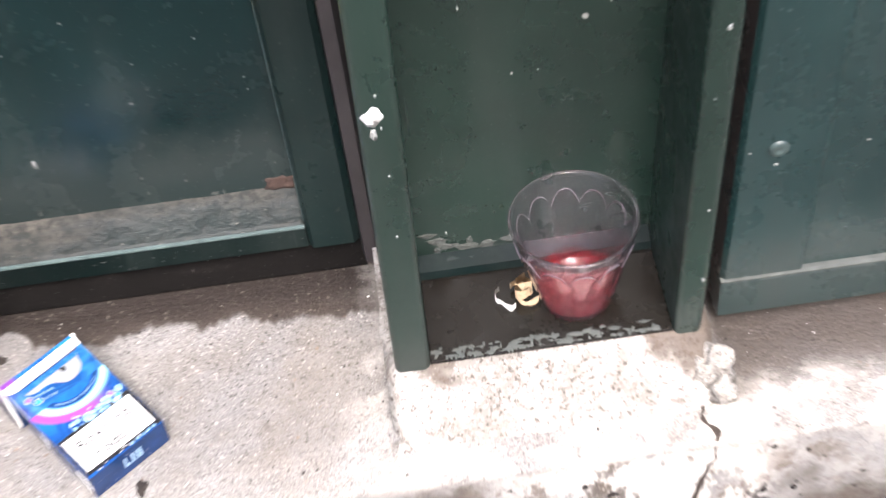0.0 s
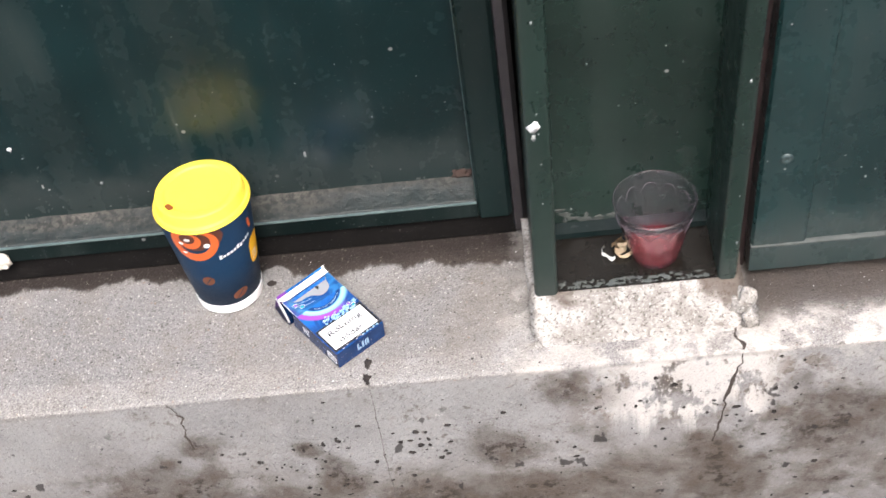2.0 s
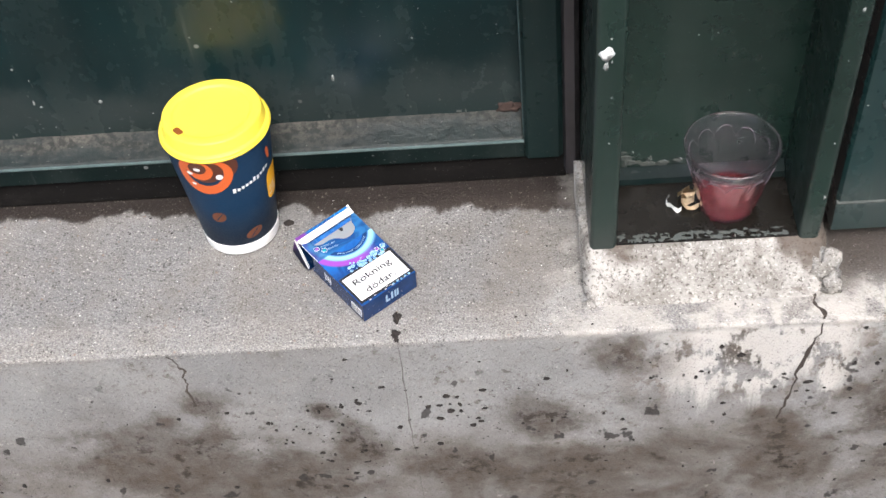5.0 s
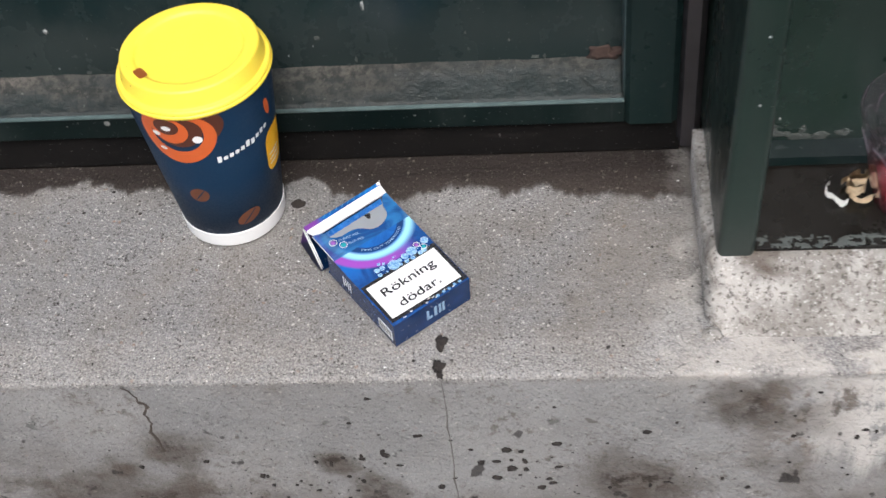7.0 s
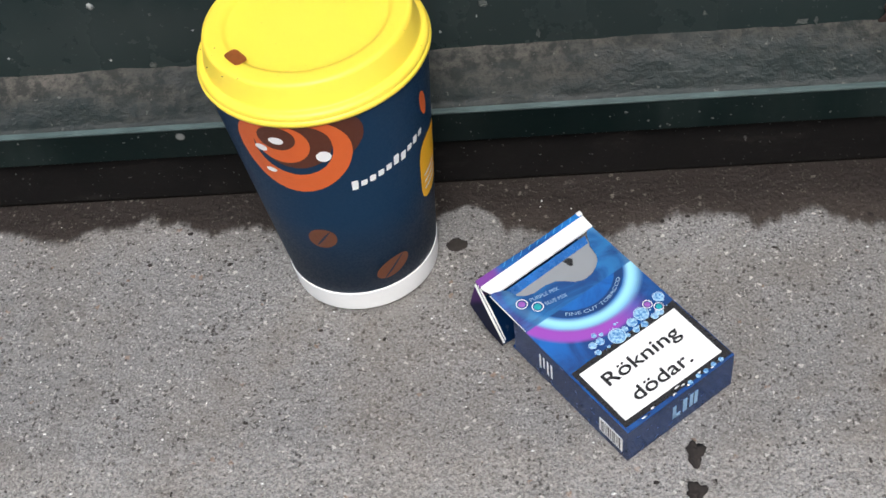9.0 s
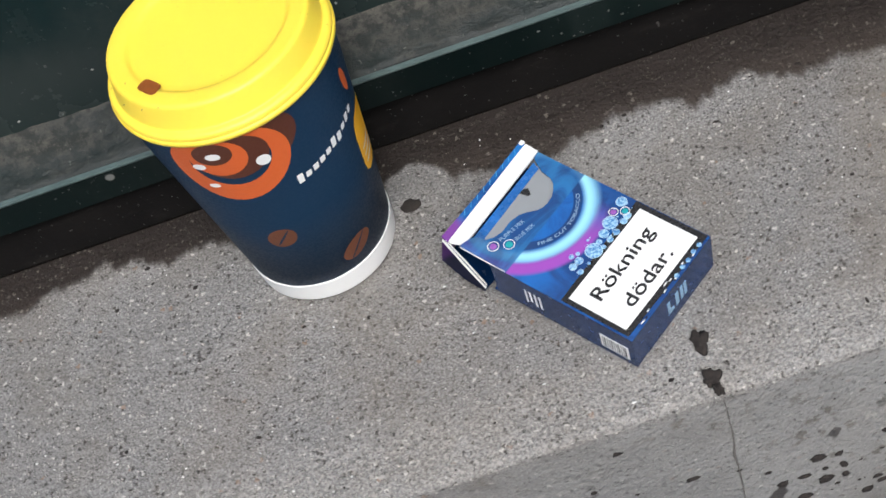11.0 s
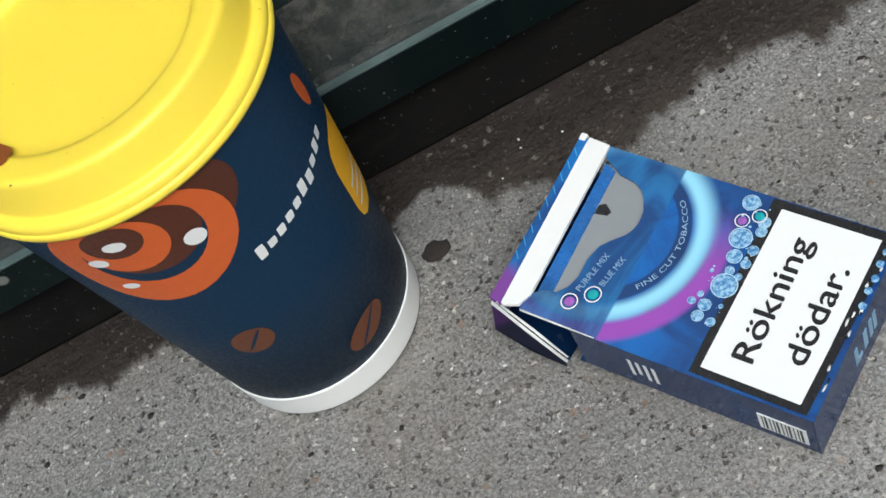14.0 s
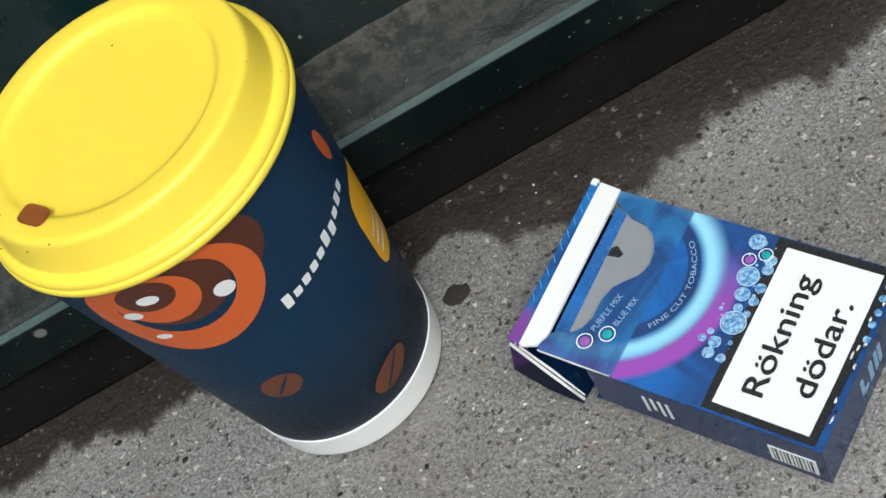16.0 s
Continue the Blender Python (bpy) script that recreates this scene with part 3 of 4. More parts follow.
rnd = random.Random(4)
def grit(name, label, count, place, size, mat):
    """Many small crumbs joined into one sheet of grit."""
    verts, faces = [], []
    base = bmesh.new()
    bmesh.ops.create_icosphere(base, subdivisions=1, radius=1)
    bv, bf = [v.co.copy() for v in base.verts], [[v.index for v in f.verts] for f in base.faces]
    base.free()
    for i in range(count):
        p, n = place(i)
        n = Vector(n)
        q = n.to_track_quat("Z", "Y").to_matrix()
        s = size[0] + (size[1] - size[0]) * rnd.random() ** 3
        sx, sy = s * rnd.uniform(0.6, 1.5), s * rnd.uniform(0.6, 1.3)
        o = len(verts)
        for v in bv:
            k = 1 + 0.7 * noise.noise(v * 1.3 + Vector((i * 3.1, i, 0)))
            verts.append(Vector(p) + q @ Vector((v.x * sx * k, v.y * sy * k, v.z * s * 0.35)))
        faces += [[o + j for j in f] for f in bf]
    me = bpy.data.meshes.new(name)
    me.from_pydata(verts, [], faces)
    me.materials.append(mat)
    return smooth(tagged(new(name, me), label, "grit", kind="stuff"))


CLUMPS = [(0.07, -0.095, 0.03), (0.03, -0.13, 0.035), (0.20, -0.10, 0.02), (0.26, -0.12, 0.04), (0.09, -0.15, 0.03), (0.15, -0.17, 0.05), (0.42, -0.06, 0.04), (0.55, -0.10, 0.06), (0.34, -0.16, 0.05)]
def on_face(i):
    if i % 3:
        cx, cz, r = CLUMPS[rnd.randrange(len(CLUMPS))]
        return (cx + rnd.gauss(0, r), FACE, min(-0.012, cz + rnd.gauss(0, r * 0.8))), OUT
    return (rnd.uniform(-0.25, 0.75), FACE, rnd.uniform(-0.30, -0.015)), OUT


grit("soot_crumbs", "black dirt crumbs stuck to the stone face", 520, on_face, (0.0003, 0.0030), SOIL)
grit("ledge_grit", "small dark grit scattered over the ledge", 380, lambda i: ((rnd.uniform(-0.25, 0.75), -0.138 + 0.16 * rnd.random(), 0.0), UP), (0.0003, 0.0012), SOIL)
grit("pale_grit", "small pale sand grains scattered over the ledge", 420, lambda i: ((rnd.uniform(-0.25, 0.75), -0.14 + 0.165 * rnd.random(), 0.0), UP), (0.0003, 0.0008), CHIPW)
for i, (gx, gy, sx, sy) in enumerate(((0.1402, -0.1145, 0.0032, 0.0045), (0.1392, -0.1318, 0.0032, 0.0036), (0.1402, -0.1378, 0.0018, 0.0024))):
    c = smooth(part("dirt_clod", lump((sx, sy, 0.0016), i + 4, 0.9, 3), SOIL))
    c.location = (gx, gy, -0.0003)
    tagged(c, "small black clod of dirt in the ledge crack", "dirt", "clods in the crack")
def on_rail(i):
    x = rnd.uniform(-0.20, 0.285)
    if i % 2:
        return (x, 0.0359, rnd.uniform(0.032, 0.047)), OUT
    z = 0.011 + 0.016 * rnd.random()
    return (x, 0.0401 + (z - 0.010) * 0.192, z), OUT


grit("rail_dust", "pale dust grains clinging to the dark rail", 220, on_rail, (0.00022, 0.0007), PEEL)
gum = smooth(part("gum_spot", lump((0.0046, 0.0040, 0.0010), 21, 0.35, 3), SOIL))
gum.location = (0.0425, 0.0005, -0.0002)
tagged(gum, "flattened black gum spot on the ledge", "gum")
knot = smooth(part("pebble", lump((0.006, 0.005, 0.004), 31, 0.5, 3), MORTAR))
knot.location = (0.3005, -0.112, -0.001)
tagged(knot, "rough pale mortar pebble beside the footing", "pebble")
for i, (lx, ly, lz) in enumerate(((0.0125, 0.0110, 0.026), (0.0075, 0.0070, 0.014))):
    rubble = smooth(part("mortar_lump", lump((lx, ly, lz), 52 + i, 0.7, 3), MORTAR))
    rubble.location = ((0.4925, -0.0965, -0.001), (0.4985, -0.1085, -0.001))[i]
    tagged(rubble, "crumbled brown-stained mortar lump at the pilaster's foot", "rubble", "mortar lumps at the footing")
scrap = smooth(part("paper_scrap", lump((0.011, 0.006, 0.013), 41, 0.7, 3), plain("dirty_paper", (0.62, 0.56, 0.47), 0.9, 0.3, 150)))
scrap.location = (-0.2320, 0.0330, 0.0285)
tagged(scrap, "crumpled off-white scrap stuck to the green rail", "scrap")

# ---- paint flecks and droppings on the metalwork ----
FLECK = plain("pale_fleck", (0.26, 0.27, 0.255), 0.7, 0.3, 300)
def fleck(name, x, y, z, sx, sz, seed, label, parent):
    o = smooth(part(name, lump((sx * 0.8, sz * 0.8, 0.0005), seed, 0.9, 2), FLECK if sx < 0.003 else CHIPW, parent, label))
    o.matrix_world = pose(x, y, z, 90, 0, 0)
    return o


fleck("dropping", 0.3115, -0.0833, 0.2475, 0.0062, 0.0085, 3, "white dried dropping", pil)
fleck("dropping", 0.3105, -0.0833, 0.2355, 0.0022, 0.0045, 8, "white dried dropping", pil)
for i in range(7):
    fleck("fleck", 0.3135 + rnd.gauss(0, 0.0016), -0.0834, 0.10 + 0.26 * rnd.random() + (0.05 if i % 2 else 0), 0.0005 + 0.0008 * rnd.random(), 0.0007 + 0.0018 * rnd.random(), i, "", pil)
for i in range(6):
    fleck("fleck", rnd.uniform(0.34, 0.46), -0.0029, rnd.uniform(0.06, 0.34), 0.0005 + 0.0006 * rnd.random(), 0.0006 + 0.001 * rnd.random(), i + 20, "", pil)
for i in range(4):
    fleck("fleck", rnd.uniform(0.474, 0.488), -0.0834, rnd.uniform(0.06, 0.34), 0.0006 + 0.001 * rnd.random(), 0.0008 + 0.002 * rnd.random(), i + 40, "", pil)
for i in range(16):
    fleck("fleck", rnd.uniform(0.51, 0.80), -0.0600 if i < 8 else -0.0564, rnd.uniform(0.07, 0.40), 0.0006 + 0.0009 * rnd.random(), 0.0006 + 0.002 * rnd.random() ** 2, i + 60, "", door)
for i in range(18):
    fleck("fleck", rnd.uniform(0.56, 0.76), -0.0567, rnd.uniform(0.06, 0.17), 0.0005 + 0.0008 * rnd.random(), 0.0005 + 0.0012 * rnd.random() ** 2, i + 160, "", door)
for x, z, sx, sz in ((0.0935, 0.1113, 0.0014, 0.0048), (-0.1117, 0.0998, 0.0022, 0.0022), (-0.187, 0.155, 0.0030, 0.0036), (-0.170, 0.103, 0.0012, 0.003), (-0.178, 0.142, 0.0013, 0.0013), (-0.165, 0.098, 0.0016, 0.001), (0.165, 0.150, 0.001, 0.001), (0.10, 0.20, 0.0008, 0.0008), (-0.02, 0.165, 0.0008, 0.001)):
    fleck("fleck", x, 0.0641, z, sx, sz, int(1000 * abs(x)), "", front)
for i in range(22):
    fleck("fleck", rnd.uniform(-0.2, 0.25), 0.0641, rnd.uniform(0.055, 0.09) if i < 12 else rnd.uniform(0.08, 0.32), 0.0004 + 0.0005 * rnd.random(), 0.0004 + 0.0006 * rnd.random(), i + 90, "", front)

for i in range(12):
    o = part("peeling_paint", lump((0.002 + 0.005 * rnd.random(), 0.0012 + 0.002 * rnd.random(), 0.0006), i + 70, 1.1, 2), PEEL, pil)
    o.matrix_world = pose(rnd.uniform(0.328, 0.385), -0.0031, 0.052 + 0.016 * rnd.random() ** 2, 90, 0, 0)
for i in range(110):
    o = part("peeling_paint", lump((0.0006 + 0.0034 * rnd.random() ** 2, 0.0005 + 0.0013 * rnd.random(), 0.0004), i + 90, 1.3, 2), PEEL, pil)
    o.location = (0.327 + 0.135 * rnd.random() ** 1.2, -0.0800 + 0.008 * rnd.random() ** 2, 0.0404)
for i in range(26):
    o = part("peeling_paint", lump((0.0006 + 0.0022 * rnd.random() ** 2, 0.0006 + 0.0014 * rnd.random(), 0.0005), i + 130, 1.1, 2), PEEL, front)
    o.matrix_world = pose(rnd.uniform(-0.22, 0.25), 0.0639, 0.064 + 0.03 * rnd.random() ** 2.5, 90, 0, 0)

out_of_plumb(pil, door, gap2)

# ---- the paper coffee cup ----
CR0, CK = 0.0321, 0.1090
def cup_r(z):
    return CR0 + CK * z


NAVY = plain("navy_printed_card", (0.007, 0.030, 0.068), 0.48, 0.06, 300, 0.0, 0.18)
WHITE = plain("white_card", (0.80, 0.80, 0.78), 0.6, 0.03, 300)
ORANGE = plain("orange_print", (0.62, 0.115, 0.022), 0.45, 0.05, 300)
BROWN = plain("brown_print", (0.085, 0.022, 0.010), 0.45, 0.06, 300)
BEAN = plain("bean_print", (0.125, 0.040, 0.016), 0.45, 0.08, 300)
YELLOWP = plain("yellow_print", (0.88, 0.45, 0.012), 0.45, 0.04, 300)
LOGOW = plain("white_print", (0.82, 0.82, 0.80), 0.45, 0.03, 300)


def lid_material():
    m = Mat("yellow_lid_plastic", 0.42, spec=0.45)
    n = m.noise(420, 3)
    base = m.mix(m.noise(30, 3), (0.93, 0.700, 0.060), (0.95, 0.74, 0.080))
    base = m.mix(m.step(m.noise(520, 2), 0.74, 0.77, 0, 0.5), base, (0.35, 0.12, 0.01))
    m.set("Base Color", base)
    m.set("Subsurface Weight", 0.15)
    m.set("Subsurface Radius", (0.004, 0.002, 0.0005))
    m.bump(n, 0.0002, 0.25)
    return m.m


LID = lid_material()
cup = thing("coffee_cup", "navy paper coffee cup with orange print and yellow lid", "cup", pose(0.0014, -0.0030, 0.0006, -2.3, -1.0, 0))
body = smooth(part("body", lathe([(0.0, 0.006), (CR0 - 0.0015, 0.0055), (CR0 - 0.0008, 0.0105), (cup_r(0.0110), 0.0110), (cup_r(0.06), 0.06), (cup_r(0.124), 0.124)], 128), NAVY, cup))
smooth(part("base_band", lathe([(CR0 - 0.0020, 0.0075), (CR0 - 0.0016, 0.0), (CR0 + 0.0003, 0.0), (CR0 + 0.0006, 0.00015), (CR0 + 0.0007, 0.0005), (CR0 + 0.00078, 0.0012), (CR0 + 0.00084, 0.0020), (cup_r(0.0106) + 0.0004, 0.0106), (cup_r(0.0114) + 0.0004, 0.0114), (cup_r(0.0116), 0.0116), (cup_r(0.0115) - 0.001, 0.0115)], 128), WHITE, cup, "white card base band"))
lid = smooth(part("lid", lathe([(0.964 * r, z) for r, z in [
    (0.0462, 0.1212), (0.0474, 0.1202), (0.0482, 0.1204), (0.0486, 0.1212), (0.0486, 0.1222), (0.0482, 0.1228), (0.0480, 0.12285), (0.0479, 0.1230),
    (0.0480, 0.1234), (0.0480, 0.1244), (0.0474, 0.1254), (0.0464, 0.1259), (0.0455, 0.1260), (0.0450, 0.1262), (0.0448, 0.1265),
    (0.0446, 0.1272), (0.0432, 0.1352), (0.0429, 0.1360), (0.0424, 0.1366), (0.0416, 0.13695), (0.0405, 0.1370),
    (0.0362, 0.1369), (0.0352, 0.1368), (0.0344, 0.1364), (0.0337, 0.1357), (0.0330, 0.1353), (0.0320, 0.1351), (0.0290, 0.1350), (0.020, 0.13515), (0.010, 0.1352), (0.0, 0.1352)]], 160), LID, cup, "matte yellow plastic lid"))


def patch(outline, centre, lift, mat, name, parent, label="", rings=5, clip=None):
    """A printed shape on the cup: outline points (degrees round, millimetres up), star-shaped about centre."""
    dense = []
    for (a0, z0), (a1, z1) in zip(outline, outline[1:] + outline[:1]):
        k = max(1, int(abs(a1 - a0) / 2.5))
        dense += [(a0 + (a1 - a0) * i / k, z0 + (z1 - z0) * i / k) for i in range(k)]
    outline = dense
    bm = bmesh.new()
    def put(a, z):
        a, z = a + 1.2, (z - 0.055 * (z - 40)) / 1000
        if clip:
            z = min(z, clip)
        r = cup_r(z) + lift
        a = radians(a)
        return bm.verts.new((r * math.sin(a), -r * math.cos(a), z))
    mid = put(*centre)
    prev = None
    n = len(outline)
    for k in range(1, rings + 1):
        f = k / rings
        row = [put(centre[0] + (a - centre[0]) * f, centre[1] + (z - centre[1]) * f) for a, z in outline]
        for i in range(n):
            j = (i + 1) % n
            if prev:
                bm.faces.new((prev[i], row[i], row[j], prev[j]))
            else:
                bm.faces.new((mid, row[i], row[j]))
        prev = row
    return smooth(part(name, bm, mat, parent, label))


def oval(ca, cz, ra, rz, turn=0.0, n=40, wob=0.0):
    """An oval round (ca, cz): half-axes in degrees and millimetres, turned, with an uneven edge."""
    pts, t = [], radians(turn)
    mm = 0.75
    for i in range(n):
        a = 2 * math.pi * i / n
        k = 1 + wob * math.sin(3 * a + ca)
        u, v = ra * mm * math.cos(a) * k, rz * math.sin(a) * k
        pts.append((ca + (u * math.cos(t) - v * math.sin(t)) / mm, cz + u * math.sin(t) + v * math.cos(t)))
    return pts


TOP = 0.1225
def printed(ca, cz, ra, rz, lift, mat, name, turn=0, wob=0.0, label=""):
    patch(oval(ca, cz, ra, rz, turn, wob=wob), (ca, cz), lift, mat, name, body, label, max(5, int(ra * 0.6)), clip=TOP)


printed(-11.5, 107.5, 31, 23.5, 0.00012, ORANGE, "print_swirl", 0, 0.02, "orange printed swirl")
printed(-10.5, 110.5, 21, 15.5, 0.00018, NAVY, "print_swirl", 10)
printed(-9, 112.5, 19.5, 13.2, 0.00026, BROWN, "print_swirl", 10)
printed(-15.5, 114, 15.0, 11.5, 0.00034, ORANGE, "print_swirl", 12)
printed(-17, 117.2, 10.2, 7.0, 0.00042, BROWN, "print_swirl", 8)
printed(-5, 116, 32.5, 18, 0.00006, BROWN, "print_swirl")
for a, z, ra, rz in ((-17.2, 115.8, 4.0, 2.1), (-27.6, 109.9, 3.6, 2.0), (-26.7, 96.3, 3.2, 1.5), (4.8, 105.9, 3.9, 3.1)):
    printed(a, z, ra, rz, 0.00050, LOGOW, "print_dot", 0)
patch([(a + 5.2, z - 1.8) for a, z in ((57.5, 57), (59, 52.5), (63, 50), (72, 49.2), (83, 50.2), (88, 53), (90.5, 58), (91, 68), (90, 77), (87, 81.5), (81, 84), (70, 85), (63, 84), (59, 81), (57.2, 75))], (77.2, 64.4), 0.00012, YELLOWP, "print_label", body, "yellow printed label")
for k in range(3):
    z = 63 - 4.2 * k
    patch([(66.6, z), (84.6, z), (84.6, z - 1.1), (66.6, z - 1.1)], (75.6, z - 0.5), 0.0002, LOGOW, "print_line", body, rings=3)
printed(70.5, 103.5, 3.4, 7.6, 0.00012, ORANGE, "print_drop", 12)
for a, z, ra, rz, t in ((-11.5, 51.2, 9.8, 6.4, 26), (30, 22.6, 13.5, 5.6, 20), (128, 76, 11, 7, 40), (-75, 46, 11, 7, -20), (-110, 94, 11, 7, 30), (175, 41, 11, 7, 10)):
    printed(a, z, ra, rz, 0.00012, BEAN, "print_bean", t)
    printed(a + 0.6, z, ra * 0.86, 0.55, 0.00022, NAVY, "print_bean_slit", t + 24)
# the maker's mark, as plain white bars
LETTERS = [(6.4, 1.4), (3.6, 0), (4.0, 0), (3.8, 0), (3.8, 0), (6.2, 1.2), (5.4, -1.4), (3.6, 0), (4.8, 0.4), (3.9, 0)]
for i, (h, up) in enumerate(LETTERS):
    a, z = 16.8 + 5.3 * i, 83.3 + 0.80 * i + up * 0.6
    w, h = 1.95, h * 0.84
    patch([(a - w, z - h / 2), (a - w * 0.2, z - h / 2 - 0.1), (a + w * 0.75, z - h / 2), (a + w * 1.05, z + h * 0.1), (a + w, z + h / 2), (a - w * 0.1, z + h / 2 + 0.1), (a - w * 0.8, z + h / 2)], (a, z), 0.00014, LOGOW, "print_bar", body, rings=2)


def slot():
    """The drinking slot with its sunken edge."""
    bm = bmesh.new()
    n = 24
    pts = []
    for i in range(n):
        a = 2 * math.pi * i / n
        sx, sy = math.cos(a), math.sin(a)
        pts.append((0.0046 * abs(sx) ** 0.45 * (1 if sx > 0 else -1), 0.0027 * abs(sy) ** 0.6 * (1 if sy > 0 else -1)))
    outer = [bm.verts.new((x * 1.08, y * 1.1, 0.0004)) for x, y in pts]
    inner = [bm.verts.new((x * 0.95, y * 0.92, 0.00025)) for x, y in pts]
    for i in range(n):
        j = (i + 1) % n
        bm.faces.new((outer[i], outer[j], inner[j], inner[i]))
    bm.faces.new(inner)
    return bm


# closed patch; the shaded, light-tinted inside of the slot is its colour
hole = part("sip_hole", slot(), plain("shaded_hole", (0.23, 0.062, 0.006), 0.7, 0.3, 300), lid, "drinking slot with its dim inside painted brown-orange")
ha = math.atan2(-0.0222, -0.0256)
hole.matrix_basis = Matrix.Translation((-0.0246, -0.0229, 0.1369)) @ Matrix.Rotation(ha + math.pi / 2, 4, "Z")
for i, (a, r) in enumerate(((200, 0.0425), (216, 0.044), (228, 0.043), (238, 0.0415), (205, 0.0375), (222, 0.0362), (76, 0.024))):
    st = part("coffee_speck", lump((0.0004, 0.0003, 0.00012), i, 0.4, 1), BEAN, lid)
    st.location = (r * math.cos(radians(a)), r * math.sin(radians(a)), 0.1369 if r < 0.042 else 0.1358)
    if r < 0.03:
        st.location.z = 0.1352

# ---- the cigarette pack: u across, s along, both from its lower left corner ----
PACK = pose(0.1137, -0.1172, 0.0006, 0, 0, 39) @ pose(0, 0, 0, 3.0, 0, 0)
pack = thing("cigarette_pack", "blue and purple cigarette pack lying open, lid folded back", "pack", PACK)
PW, PH, PL = 0.0558, 0.0212, 0.0900


def art_material():
    m = Mat("blue_printed_card", 0.25, spec=0.5)
    x, y = m.axis("X"), m.axis("Y")
    dx, dy = m.math("SUBTRACT", x, 0.0321), m.math("SUBTRACT", y, 0.0741)
    d = m.math("SQRT", m.math("ADD", m.math("MULTIPLY", dx, dx), m.math("MULTIPLY", dy, dy)))
    blue = m.mix(m.step(m.noise(60, 5, 0.6, None, 0.5), 0.36, 0.64), (0.002, 0.036, 0.17), (0.006, 0.115, 0.42))
    blue = m.mix(m.step(m.math("ADD", x, m.math("MULTIPLY", m.noise(150, 3), 0.012)), 0.050, 0.060, 0, 0.6), blue, (0.003, 0.03, 0.13))
    blue = m.mix(m.step(y, 0.030, 0.055, 0.55, 0.0), blue, (0.004, 0.035, 0.14))
    warm = m.step(m.math("SUBTRACT", m.math("MULTIPLY", dx, -1.0), m.math("MULTIPLY", dy, 0.25)), -0.012, 0.014)
    glow = m.math("MULTIPLY", m.step(d, 0.0228, 0.0258), m.step(d, 0.0262, 0.0320, 1, 0))
    blue = m.mix(m.math("MULTIPLY", glow, 0.92), blue, (0.33, 0.70, 0.88))
    purple = m.math("MULTIPLY", m.math("MULTIPLY", m.step(d, 0.0282, 0.0305), m.step(d, 0.0338, 0.0362, 1, 0)), warm)
    blue = m.mix(purple, blue, (0.28, 0.06, 0.40))
    dark = m.math("MULTIPLY", m.step(d, 0.0192, 0.0196), m.step(d, 0.0229, 0.0234, 1, 0))
    blue = m.mix(m.math("MULTIPLY", dark, 0.8), blue, (0.003, 0.025, 0.10))
    # the plain band of card next to the lid, its film's reflections painted as streaks
    film = m.step(y, 0.0612, 0.0621)
    card = m.mix(m.step(m.noise(80, 5, 0.6, (0.5, 1, 1), 0.8), 0.35, 0.68), (0.003, 0.040, 0.16), (0.018, 0.15, 0.38))
    blue = m.mix(m.math("MULTIPLY", film, 0.88), blue, card)
    m.set("Base Color", blue)
    m.bump(m.noise(60, 4), 0.0008, 0.25)
    return m.m


ART = art_material()
SIDE = plain("dark_blue_card", (0.006, 0.030, 0.105), 0.2, 0.6, 70)
LIDART = plain("streaked_blue_card", (0.012, 0.10, 0.33), 0.25, 0.8, 120)
PURPLE = plain("purple_card", (0.13, 0.035, 0.22), 0.35, 0.5, 40)
def flap_material():
    m = Mat("flap_card", 0.3, spec=0.5)
    up = m.math("ADD", m.math("ADD", m.axis("Z"), m.math("MULTIPLY", m.axis("Y"), 0.8)), m.math("MULTIPLY", m.noise(120, 3), 0.004))
    m.set("Base Color", m.mix(m.step(up, 0.0865, 0.0905), (0.006, 0.012, 0.050), m.mix(m.noise(50, 4), (0.075, 0.022, 0.155), (0.13, 0.040, 0.21))))
    return m.m


def lid_edge_material():
    m = Mat("lid_edge_card", 0.25, spec=0.5)
    x = m.math("ADD", m.axis("X"), m.math("MULTIPLY", m.noise(140, 3), 0.006))
    blue = m.mix(m.step(m.noise(110, 5, 0.6, (0.4, 1, 1)), 0.35, 0.65), (0.004, 0.050, 0.20), (0.012, 0.15, 0.46))
    m.set("Base Color", m.mix(m.step(x, 0.010, 0.017), (0.17, 0.045, 0.27), blue))
    return m.m


FLAP, LIDEDGE = flap_material(), lid_edge_material()
PALE_LINE = plain("pale_streak_print", (0.05, 0.30, 0.62), 0.3, 0.3, 300)
INNER = plain("grey_board", (0.25, 0.265, 0.275), 0.5, 0.1, 80)
INK = plain("black_ink", (0.008, 0.008, 0.010), 0.3, 0.3, 200)


def plate(outline, z0, z1):
    bm = bmesh.new()
    lo = [bm.verts.new((x, y, z0)) for x, y in outline]
    hi = [bm.verts.new((x, y, z1)) for x, y in outline]
    n = len(outline)
    for i in range(n):
        bm.faces.new((lo[i], lo[(i + 1) % n], hi[(i + 1) % n], hi[i]))
    bm.faces.new(lo)
    bm.faces.new(hi)
    bm.normal_update()
    bmesh.ops.triangulate(bm, faces=[f for f in bm.faces if len(f.verts) > 4], ngon_method="EAR_CLIP")
    return bm


